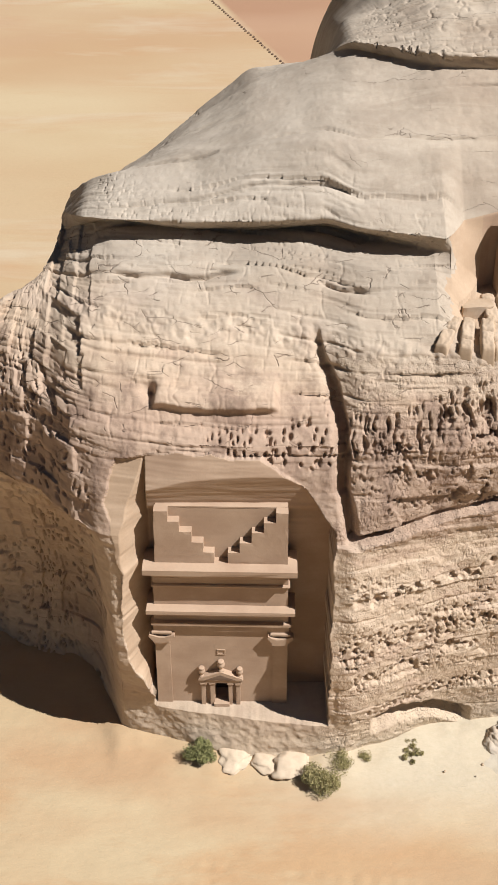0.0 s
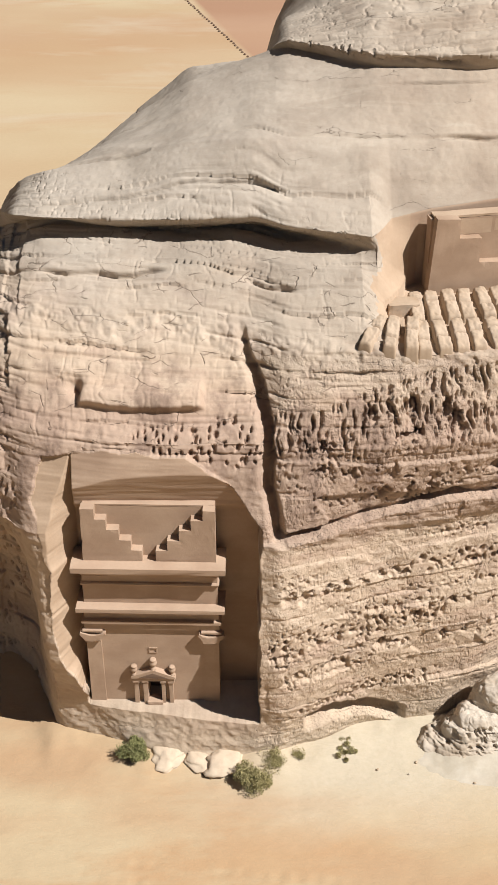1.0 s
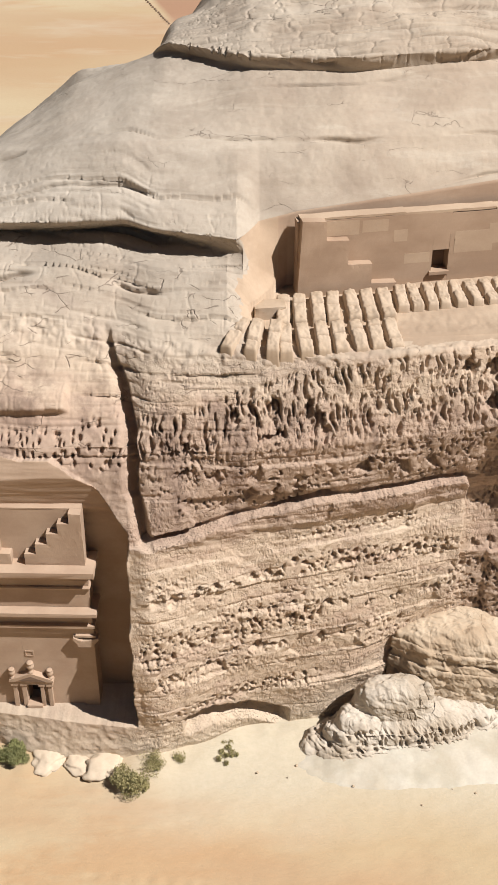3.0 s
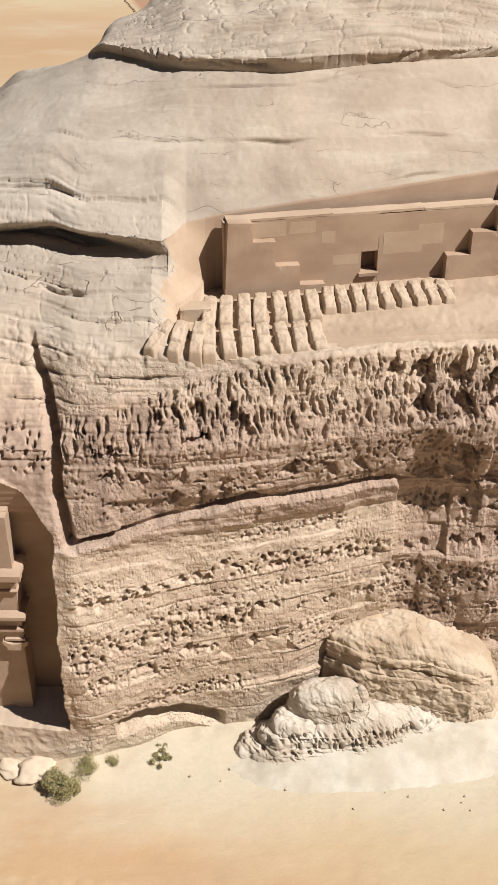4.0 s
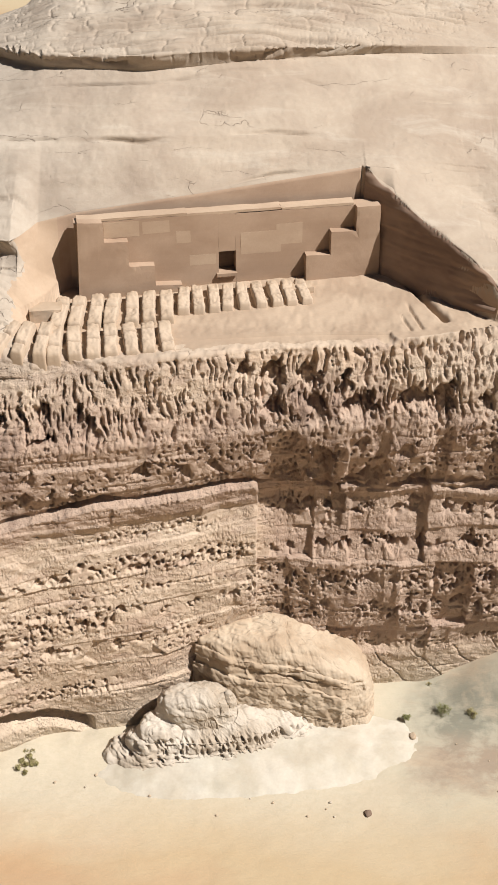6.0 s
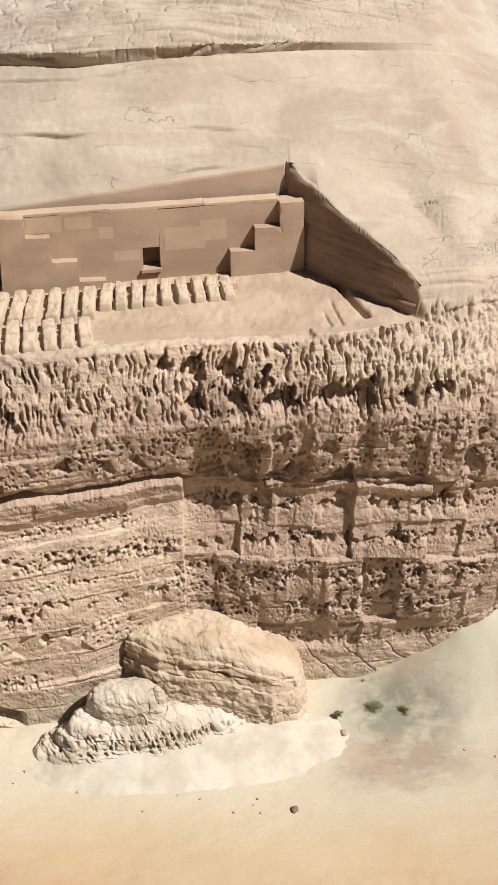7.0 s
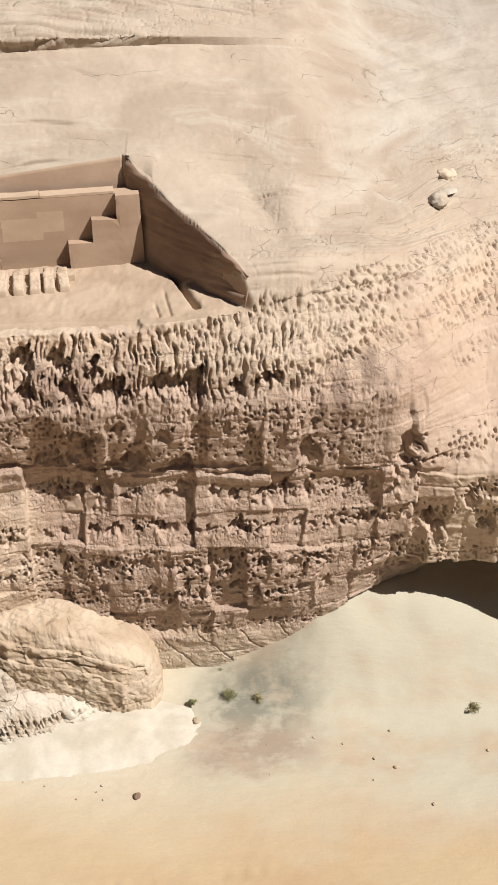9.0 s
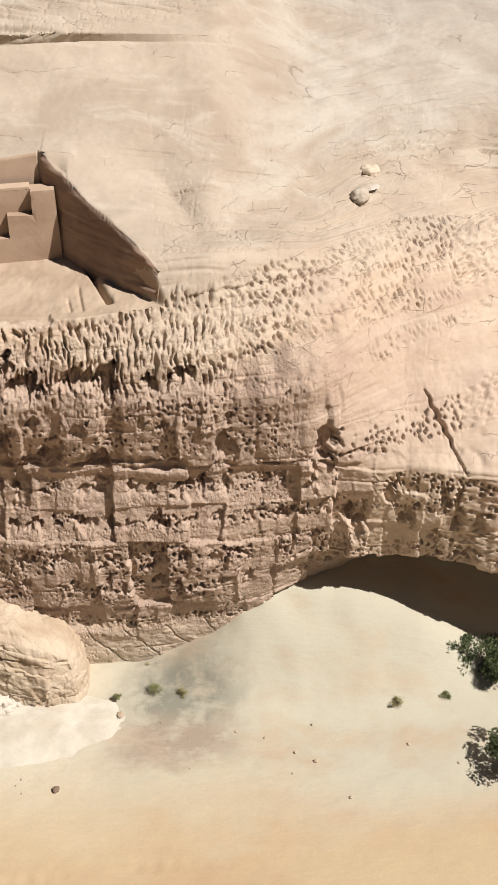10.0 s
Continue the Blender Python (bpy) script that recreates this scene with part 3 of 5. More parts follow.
wd -= 0.34 * pitted(0.33, 0.50, 0.24, 0.46, 0.2, 49, 0.3) * np.maximum(lean_band, low_band)
wd -= 0.36 * pitted(0.40, 0.85, 0.24, 0.46, 0.25, 50) * band(wt, 22.6, 26.2, 0.4) * band(wu, -2.6, 5.3, 0.6) * step01(0.3, -0.3, wz - 24.9 - 0.12 * wu)
wd -= 0.42 * pitted(0.42, 0.75, 0.18, 0.44, 0.42, 51, 0.2) * west_end * patchy(2.5, 2.0, 212, 0.2) * step01(27.5, 25.0, wz)

# pits in the soft beds of the lower wall: dense in some, none in others
rows = np.zeros(wu.shape)
for z0, thick, strength, sd in ((14.6, 0.7, 0.8, 221), (10.9, 1.2, 1.0, 222), (8.0, 1.1, 0.9, 223), (4.6, 0.8, 0.6, 224), (17.0, 0.8, 0.45, 225), (12.6, 0.5, 0.45, 226)):
    line = z0 + 0.5 * fbm(U / 9.0, U * 0, 2, sd)[None, :] - 0.8 * (1 - step01(6, 13, U))[None, :] * (z0 < 12)
    rows = np.maximum(rows, strength * np.exp(-((wz - line) / thick) ** 2) * np.clip(0.6 + 1.6 * fbm(U / 3.2, U * 0 + sd, 3, sd + 9), 0, 1)[None, :])
smooth_foot = step01(33.0, 35.0, wu) * step01(4.6, 3.8, wz + 0.4 * warp)
low_wall = main_wall * step01(0.2, -0.4, wz - LEDGE_Z) * step01(1.5, 2.6, wz) * (1 - smooth_foot)
rows = rows * low_wall
wd -= 0.50 * pitted(0.44, 0.66, 0.20, 0.46, 0.40, 46) * step01(0.28, 0.55, rows)
wd -= 0.20 * pitted(0.24, 0.42, 0.22, 0.42, 0.4, 52) * step01(0.22, 0.5, rows + 0.25 * low_wall * patchy(3.0, 2.0, 227, -0.2))
wd -= 0.28 * pitted(0.26, 0.5, 0.26, 0.46, 0.5, 54) * band(wz, 19.5, 24.5, 0.6) * main_wall * (1 - east_slab) * patchy(2.4, 1.2, 228, -0.1)


def hollow(u, z, ru, rz, deep, arch=1.0):
    """A scoop eaten into the wall: an overhanging ragged head, running out towards its foot."""
    near = slice(np.searchsorted(U, u - ru - 1.5), np.searchsorted(U, u + ru + 1.5))
    du = (wu[:, near] - u + 0.9 * warp[:, near] + 0.45 * rag[:, near]) / ru
    dz = (wz[:, near] - z + 0.7 * warp[:, near] + 0.6 * rag[:, near]) / rz
    s = np.abs(du) ** (1.7 / arch) * (1 + 0.5 * np.clip(dz, 0, 1)) + np.where(dz > 0, np.abs(dz) ** 2.0, np.abs(dz / 1.5) ** 2)
    wd[:, near] -= deep * step01(1.15, 0.7, s) * np.clip(0.55 + 0.5 * dz, 0.0, 1.0)


# great alcoves under the flutes and over the ledge
for u, z, ru, rz in ((26.4, 27.8, 0.45, 0.5), (28.0, 26.9, 0.62, 1.3), (28.3, 25.3, 0.5, 0.8), (30.3, 27.0, 0.62, 1.2), (30.8, 25.3, 0.6, 0.9), (32.6, 26.9, 0.42, 0.8),
                     (33.6, 25.3, 1.05, 1.0), (36.8, 25.5, 0.95, 0.9), (38.5, 25.3, 0.75, 1.35), (41.3, 25.2, 0.45, 0.8), (43.4, 25.9, 0.75, 0.4), (31.3, 20.9, 0.75, 1.7),
                     (29.1, 19.8, 0.85, 0.8), (34.5, 19.7, 0.7, 0.9), (46.0, 19.9, 0.6, 1.6), (52.6, 18.4, 0.75, 2.9), (37.6, 19.5, 0.8, 0.7)):
    hollow(u, z, ru * 1.1, rz, 1.15, 0.8)
for u, z, ru, rz in ((11.9, 25.5, 0.32, 0.55), (13.3, 25.8, 0.30, 0.9), (14.4, 25.9, 0.32, 0.75), (16.5, 25.7, 0.42, 0.7), (17.2, 25.1, 0.4, 1.0), (14.3, 24.6, 0.8, 0.35), (12.9, 20.6, 0.3, 0.5),
                     (14.7, 20.9, 0.3, 0.6), (16.0, 21.0, 0.28, 0.7), (22.6, 21.4, 0.55, 0.6), (24.6, 21.3, 0.4, 0.6), (8.9, 23.9, 0.9, 0.25), (32.3, 17.0, 0.6, 1.9), (44.3, 16.8, 0.4, 1.2)):
    hollow(u, z, ru, rz, 0.75, 0.9)
# rows of shallow caves along the beds, and upright ones east of the corner
cave = random.Random(8)
for lo, hi, z0, count in ((6.5, 26.5, 14.1, 17), (8.0, 27.0, 10.8, 11), (6.5, 20.0, 8.4, 7), (28.0, 52.0, 16.9, 16), (28.0, 52.0, 14.2, 18), (29.0, 51.0, 11.4, 16), (30.0, 50.0, 8.8, 12), (8.0, 25.0, 22.0, 9), (27.0, 50.0, 22.3, 11)):
    for k in range(count):
        u = lo + (hi - lo) * (k + cave.uniform(0.05, 0.95)) / count
        tall = cave.uniform(0.22, 0.42) if hi < 27.5 else cave.uniform(0.25, 0.75)
        hollow(u, z0 + cave.uniform(-0.3, 0.3) - 0.6 * (u < 12) * (z0 < 12), cave.uniform(0.2, 0.62), tall, cave.uniform(0.35, 0.75))
for k in range(15):
    hollow(cave.uniform(53.0, 66.0), cave.uniform(11.6, 15.4), cave.uniform(0.25, 0.55), cave.uniform(0.5, 1.2), 0.8, 0.8)

# the undercut foot
brow = along_u((8.2, 10.4, 13, 15.9), (3.3, 3.75, 3.1, 1.5), 0.1, 7)
wd -= 1.15 * step01(0.06, -0.05, wz - brow) * step01(-1.9, -0.9, wz - brow) * band(wu, 8.7, 15.5, 0.4)

# open bedding planes and upright joints
def bedding(spacing, run, seed, width, depth, weight, joints=0.7):
    b = T / spacing + 0.22 * fbm(UU / 14.0, T / 6.0, 3, seed)
    k = np.floor(b)
    f = np.minimum(b - k, 1 + k - b) * spacing
    on = np.clip(0.2 + 2.2 * fbm(UU / run, np.round(b) * 3.7, 3, seed + 1), 0, 1)
    out = depth * on * np.exp(-(f / width) ** 2)
    j = UU / (spacing * 1.9) + 31.0 * hash01(k, k * 0, seed + 2) + 0.22 * fbm(UU / 1.5, T / 0.7, 2, seed + 3)
    ji = np.round(j)
    g = np.abs(j - ji) * spacing * 1.9
    keep = hash01(ji, k, seed + 4) > 0.55
    return (out + joints * depth * keep * np.exp(-(g / (width * 0.8)) ** 2)) * weight


wd *= 1 - 0.75 * smooth_foot
wd += 0.25 * smooth_foot - 0.14 * smooth_foot * step01(0.08, 0.02, np.abs((wu + 0.75 * wz + 1.3 * warp) % 2.9 - 0.9))
D[W] += wd
slabs = band(T, 23.0, 38.0, 1.5) * (1 - step01(11.0, 15.0, UU)) + 0.8 * band(T, 27.5, 44.0, 1.5) * step01(38.0, 44.0, UU)
D -= bedding(1.25, 4.0, 83, 0.06, 0.15, slabs, 0.45)
# beds that overhang the ones below them
for rise, run, deep, sd in ((1.55, 4.0, 0.34, 231), (0.62, 2.2, 0.15, 233)):
    lay = T / rise + 0.35 * fbm(UU / 7.0, T / 9.0, 3, sd) + 0.05 * fbm(UU / 0.6, T / 3.0, 2, sd + 1)
    D -= deep * (lay - np.floor(lay)) ** 5 * np.clip(2.4 * fbm(UU / run, np.floor(lay) * 3.3, 3, sd + 2), 0, 1) * slabs
D -= bedding(0.45, 2.0, 89, 0.045, 0.08, 0.5 * slabs + (0.06 + 0.2 * step01(17.0, 20.0, GZ)) * wall_w)
D -= bedding(2.1, 5.0, 97, 0.07, 0.22, 0.35 * wall_w * step01(4.0, 7.0, UU))
# leafed beds under the cap and along the dome's lip
D -= bedding(0.32, 3.0, 91, 0.05, 0.16, np.exp(-((GZ - 41.6) / 0.5) ** 2) + np.exp(-((GZ - 33.7) / 0.45) ** 2) * (1 - step01(11, 14, UU)))
cap_w = step01(40.9, 41.6, GZ) * on_top * step01(3.0, 6.0, UU)
D += 0.35 * fbm(UU / 3.5, T / 2.0, 3, 141) * cap_w
D -= bedding(0.55, 3.5, 143, 0.09, 0.36, cap_w, 0.1)
D -= bedding(0.9, 2.2, 148, 0.06, 0.24, cap_w, 0.1)
D -= bedding(1.3, 6.0, 145, 0.14, 0.42, cap_w, 0.25)
# long seams over the dome
for k, (a0, slope) in enumerate(((40.6, 0.03), (46.5, -0.02), (36.5, 0.06))):
    seam = np.abs(T - a0 - slope * UU - 0.8 * fbm(UU / 9.0, UU * 0 + k, 3, 95 + k))
    D -= 0.40 * np.exp(-(seam / 0.11) ** 2) * np.clip(0.3 + 2 * fbm(UU / 5.0, UU * 0 + k, 3, 99 + k), 0, 1) * on_top * (1 - step01(28.0, 33.0, UU) * (k == 2))

# the long lobe and the open bed on the western buttress
lobe_z = GZ - 0.03 * UU - 0.12 * fbm(UU / 1.5, UU * 0, 3, 153)
D += 0.62 * band(UU, -5.9, 1.7, 0.25) * step01(25.45, 25.62, lobe_z) * step01(27.1, 25.9, lobe_z)
D -= 0.9 * np.exp(-((UU + 6.2) / 0.45) ** 2 - ((GZ - 26.1) / 0.35) ** 2)
D -= 0.5 * np.exp(-((T - 32.0 - 0.06 * UU - 0.4 * fbm(UU / 3.0, UU * 0, 3, 151)) / 0.12) ** 2) * np.clip(0.4 + 2 * fbm(UU / 3.0, UU * 0 + 4, 2, 152), 0, 1) * (1 - step01(6.0, 9.0, UU))

D += 0.16 * fbm(UU / 0.5, T / 0.35, 3, 155) * band(T, 28.4, 29.6, 0.4)

# the great joint between the two buttresses
joint_x = np.interp(GZ, (18.5, 21.4, 24.8, 26.3, 28.4, 29.5), (6.5, 5.8, 5.6, 5.25, 4.4, 4.1)) + 0.12 * fbm(GZ / 0.9, GZ * 0, 3, 101)
side = UU - joint_x
D -= np.interp(GZ, (18.5, 23.0, 27.0, 29.5), (1.1, 1.3, 1.0, 0.4)) * step01(-0.8, 0.05, side) ** 1.5 * step01(np.interp(GZ, (18, 26, 29), (0.5, 0.55, 0.25)), 0.1, side) * band(T, 18.0, 29.3, 0.4)

crack_x = 59.6 + (21.2 - GZ) * 0.68 + 0.35 * fbm(GZ / 0.7, GZ * 0, 3, 147)
D -= 0.9 * step01(1.0, 0.4, np.abs(UU - crack_x) / np.interp(GZ, (17.4, 18.4, 19.8, 21.4), (0.05, 0.10, 0.24, 0.05))) * band(GZ, 17.5, 21.3, 0.2)
# ledge of thin beds low on the eastern slope
shelf_t = 38.7 - 0.21 * (UU - 55.7) + 0.35 * fbm(UU / 2.5, UU * 0, 3, 191)
for drop, deep in ((0.0, 0.55), (0.55, 0.3), (-1.6, 0.25), (1.5, 0.2)):
    D -= deep * step01(0.02, -0.05, T - shelf_t - drop) * step01(-0.45, -0.05, T - shelf_t - drop) * step01(52.0, 57.0, UU) * on_top * np.clip(0.6 + 1.6 * fbm(UU / 2.0, UU * 0 + drop, 3, 193), 0, 1)
D += 0.06 * fbm(UU / 0.40, T / 0.32, 3, 103) * (1 - 0.5 * top_w)
D *= step01(-60, -30, UU) * (1 - np.clip(quiet * 1.3, 0, 1) * (1 - step01(n_wall + sum(STEPS[9:12]), n_wall + sum(STEPS[9:12]) + 14, row_id)))

# the cutting for the tomb front
NICHE_BACK = 61.0
right_edge = 5.25 + 0.22 * fbm(GZ / 1.4, GZ * 0, 3, 107)
left_edge = np.interp(GZ, (4, 5.5, 8.5, 15.4, 20, 24), (-6.5, -6.9, -8.1, -8.25, -9.0, -8.1)) + 0.26 * fbm(GZ / 0.9, GZ * 0 + 3, 3, 109)
crown = np.interp(UU, (-10, -8.3, -4.3, 0.7, 3.5, 5.7), (20.8, 22.6, 23.5, 23.2, 21.4, 18.2)) + 0.15 * fbm(UU / 1.1, UU * 0, 3, 108)
inside = (UU > left_edge) & (UU < right_edge) & (GZ > 3.3) & (GZ < crown) & ~on_top
D = np.where(inside, 0.03 * fbm(UU / 3.0, GZ / 0.25, 3, 113), D)

GX = GX + OUT[..., 0] * D
GY = GY + OUT[..., 1] * D
GZ = GZ + OUT[..., 2] * D
# the flaring cheek of the cutting on the west, upright back elsewhere
cheek = np.clip((-6.5 - UU) / np.maximum(-6.5 - left_edge, 0.3), 0, 1)
depth_y = np.where(UU < -6.5, NICHE_BACK * (1 - cheek) + cheek * 58.2, NICHE_BACK - 0.75 * step01(18.6, 19.6, GZ) - 0.9 * np.clip((GZ - 19.8) / 3.7, 0, 1))
GY = np.where(inside, np.maximum(GY, depth_y + D), GY)

# the platform's east wall and floor
q3 = n_wall + sum(STEPS[9:12])
east_line = 35.75 + (72.6 - GY) * 1.02 + 0.22 * fbm(GY / 1.5, GY * 0, 3, 127)
HILL = GZ.copy()
floor = 29.5 + 0.05 * (GY - 66) + 0.05 * fbm(GX / 1.2, GY / 1.2, 3, 137) + 0.05 * fbm(GX / 0.4, GY / 0.5, 2, 139)
cut = step01(0.40, 0.0, GX - east_line + 0.40) * (GX > 33.9)
cut = np.where(on_top & (GZ > floor) & (GY < 74.6), cut, 0)
GZ = GZ + (floor - GZ) * cut
flat = (quiet > 0.5) & (GZ < 30.6) & on_top
GZ = np.where(flat, floor, GZ)
shelf = (quiet > 0.22 + 0.2 * fbm(GX / 0.9, GY / 0.5, 3, 149)) & (row_id < q3 + 1) & (GX < east_line + 0.1) | (cut > 0.03)
for (x0, y0), (x1, y1), deep, wide in (((37.0, 71.2), (38.9, 66.6), 0.75, 0.2), ((36.7, 68.4), (37.3, 65.6), 0.22, 0.09), ((36.2, 67.0), (36.6, 65.4), 0.2, 0.09)):
    length = math.hypot(x1 - x0, y1 - y0)
    along = ((GX - x0) * (x1 - x0) + (GY - y0) * (y1 - y0)) / length
    across = ((GX - x0) * (y1 - y0) - (GY - y0) * (x1 - x0)) / length
    GZ = np.where(on_top, GZ - deep * np.exp(-(across / wide) ** 2) * band(along, 0, length, 0.3), GZ)
mesa = new("rock_mesa", sheet_mesh("rock_mesa", GX, GY, GZ))
mesa.data.materials.append(ROCK)
mesa.data.materials.append(FRESH)
kind = np.zeros(GX.shape, np.int32)
kind[shelf] = 1
kind[inside & (UU < -6.4)] = 1
kind[inside & (UU >= -6.4)] = 2
kind[(shelf & (row_id > n_wall + sum(STEPS[9:11]) - 1) & (UU > 14.8)) | (cut > 0.03)] = 2
kind[shelf & (GZ < 30.3) & (UU > 14.0)] = 3
mesa.data.materials.append(CUT)
mesa.data.materials.append(FLOOR)
mesa.data.polygons.foreach_set("material_index", np.minimum(kind[:-1, :-1], kind[1:, 1:]).ravel())
tagged(mesa, "tall weathered sandstone outcrop with honeycombed cliff face and smooth domed top", "rock", kind="structure")


# the dressed east wall of the platform, from the monument's end to the rim
def hill_height(x, y):
    """Height of the untouched slope at some places."""
    near = on_top & (HILL > 29.0) & (GX > 31) & (GX < 46) & (GY > 62) & (GY < 78)
    px, py, pz = GX[near], GY[near], HILL[near]
    return np.array([pz[np.argmin((px - a) ** 2 + (py - b) ** 2)] for a, b in zip(x, y)])


# dressed stone, coloured darker for the shade the east wall stands in
SHADED_CUT = cut_stone_material("shaded_cut_sandstone", (0.27, 0.18, 0.135), (0.36, 0.25, 0.185), 0.15)


def platform_wall():
    y = np.arange(73.7, 66.3, -0.07)
    x = 35.75 + (72.6 - y) * 1.02 - 0.62 + 0.22 * fbm(y / 1.5, y * 0, 3, 127)
    kernel = np.hanning(15) / np.hanning(15).sum()
    top = np.convolve(np.pad(hill_height(x + 0.7, y + 0.5), 7, mode="edge"), kernel, "valid")
    foot = np.full(len(y), 28.9)
    lay = []
    for f in np.linspace(0, 1, 70):
        z = foot + (top - foot) * f
        open_bed = np.clip(1 - (y - 66.3) / 2.6, 0, 1) * vnoise(z / 0.45, y / 3.0, 171) * 0.35
        chip = 0.05 * fbm(y / 0.5, z / 0.4, 3, 173) + 0.06 * fbm(y / 2.0, z / 0.3, 2, 175)
        batter = 0.35 * f + open_bed + chip + 0.12 * max(0.0, (f - 0.94) / 0.06) ** 2
        lay.append((x + 0.714 * batter, y + 0.70 * batter, z))
    for back, drop in ((0.5, -0.05), (0.75, -0.04), (1.05, 0.02), (1.5, 0.9)):
        lay.append((x + 0.714 * back, y + 0.70 * back, top - drop + 0.05 * fbm(y / 0.6, y * 0 + back, 3, 177)))
    wall = new("wall_east", sheet_mesh("wall_east", *np.array(lay).transpose(1, 0, 2)))
    wall.data.materials.append(SHADED_CUT)
    wall.data.materials.append(ROCK)
    index = np.zeros((len(lay) - 1, len(y) - 1), np.int32)
    index[70:] = 1
    wall.data.polygons.foreach_set("material_index", index.ravel())
    return tagged(wall, "smooth brown quarried rock wall closing the upper platform", "rock wall", kind="structure")


platform_wall()


# ---- ground ----
def spaced(fine_lo, fine_hi, cell, lo, hi):
    a = [fine_lo]
    step = cell
    while a[-1] > lo:
        step *= 1.13
        a.append(a[-1] - step)
    b = [fine_hi]
    step = cell
    while b[-1] < hi:
        step *= 1.13
        b.append(b[-1] + step)
    return np.concatenate([a[:0:-1], np.arange(fine_lo, fine_hi, cell), b])


gx, gy = np.meshgrid(spaced(-26, 72, 0.3, -2500, 2500), spaced(38, 72, 0.25, -1500, 3500))
foot = np.interp(gx, STATION, WALL[0][1])
calm = (1 - step01(66, 84, gy)) * (1 - step01(60, 80, np.abs(gx - 23)))
gz = (0.12 * fbm(gx / 6, gy / 4, 4, 151) + 0.03 * fbm(gx / 0.8, gy / 0.6, 3, 153)) * calm
near = np.exp(-(np.clip(foot - gy, 0, 99) / 2.2) ** 2) * step01(-22, -8, gx) * (1 - step01(70, 95, gx)) * (1 - step01(6, 14, gy - foot))
gz = gz + 0.7 * near * (0.6 + 0.6 * fbm(gx / 3, gy / 3, 3, 157))
gz = gz + 5.4 * band(gx, 44, 66, 6.0) * step01(59.0, 68.0, gy + 1.2 * fbm(gx / 9, gy / 9, 3, 158)) * (1 - 0.35 * step01(54, 66, gx)) * (1 - step01(80, 90, gy))
gz = gz + 0.004 * np.clip(gy - 110, 0, 300) * (1 + fbm(gx / 260, gy / 260, 2, 159))
gz = gz + 10 * step01(600, 2200, np.hypot(gx, gy)) * (0.5 + 0.5 * fbm(gx / 300, gy / 300, 4, 161))
# wheel tracks worn into the sand
for x0, y0, x1, y1 in ((-4.0, 48.3, 16.0, 46.2), (-4.0, 47.0, 16.0, 44.9), (22.0, 44.5, 44.0, 47.5)):
    length = math.hypot(x1 - x0, y1 - y0)
    along = ((gx - x0) * (x1 - x0) + (gy - y0) * (y1 - y0)) / length
    across = ((gx - x0) * (y1 - y0) - (gy - y0) * (x1 - x0)) / length
    gz = gz - 0.10 * np.exp(-(across / 0.35) ** 2) * band(along, 0, length, 2.0) * (0.5 + 0.5 * np.sin(along * 5.5)) * np.clip(0.4 + 2 * fbm(along / 4, along * 0, 2, 163), 0, 1)
ground = new("ground", sheet_mesh("ground", gx, gy, gz))
ground.data.materials.append(SAND)
tagged(ground, "wind-blown pale orange desert sand with chalky wash along the rock", "sand", kind="structure")


# ---- helpers for things ----
def part(name, bm, mat, parent=None, label="", smooth=False):
    """Links a bmesh as one mesh object, under a thing or a part."""
    mesh = bpy.data.meshes.new(name)
    bm.to_mesh(mesh)
    bm.free()
    if smooth:
        mesh.polygons.foreach_set("use_smooth", np.full(len(mesh.polygons), True))
    mesh.materials.append(mat)
    ob = new(name, mesh)
    if parent is not None:
        ob.parent = parent
    if label:
        tagged(ob, label)
    return ob


def empty(name, m, label, category, group=""):
    ob = new(name)
    ob.matrix_world = m
    return tagged(ob, label, category, group)


def worn(bm, amount, cell, seed):
    """Cuts the mesh finer and roughens it, more on its arrises."""
    bmesh.ops.triangulate(bm, faces=[f for f in bm.faces if len(f.verts) > 4])
    for _ in range(3):
        long = [e for e in bm.edges if e.calc_length() > cell]
        if not long or len(bm.verts) > 9000:
            break
        bmesh.ops.subdivide_edges(bm, edges=long, cuts=1, use_grid_fill=True)
    bm.normal_update()
    for v in bm.verts:
        sharp = max([e.calc_face_angle(0.0) for e in v.link_edges] or [0.0])
        n = noise.noise(v.co * 2.1 + Vector((seed, 0, 0))) * 0.5 + noise.noise(v.co * 6.0 + Vector((0, seed, 0))) * 0.3
        chip = max(0.0, noise.noise(v.co * 1.7 + Vector((0, 0, seed)))) if sharp > 0.6 else 0.0
        v.co += v.normal * (amount * 0.5 * n - amount * 2.2 * chip)
    return bm


def slab(x0, x1, y0, y1, z0, z1, top_in=0.0, bm=None):
    """A block; y0 is its front. top_in: by how much each side draws in at the top."""
    bm = bm or bmesh.new()
    v = [bm.verts.new(p) for p in (
        (x0, y0, z0), (x1, y0, z0), (x1, y1, z0), (x0, y1, z0),
        (x0 + top_in, y0, z1), (x1 - top_in, y0, z1), (x1 - top_in, y1, z1), (x0 + top_in, y1, z1))]
    for f in ((0, 1, 5, 4), (1, 2, 6, 5), (2, 3, 7, 6), (3, 0, 4, 7), (4, 5, 6, 7), (3, 2, 1, 0)):
        bm.faces.new([v[i] for i in f])
    return bm


def extruded(points, y0, y1):
    """A closed outline in x and z, drawn from y0 (front) to y1."""
    bm = bmesh.new()
    a = [bm.verts.new((x, y0, z)) for x, z in points]
    b = [bm.verts.new((x, y1, z)) for x, z in points]
    bm.faces.new(a)
    bm.faces.new(b[::-1])
    n = len(points)
    for i in range(n):
        bm.faces.new((a[i], b[i], b[(i + 1) % n], a[(i + 1) % n]))
    bmesh.ops.recalc_face_normals(bm, faces=bm.faces)
    return bm


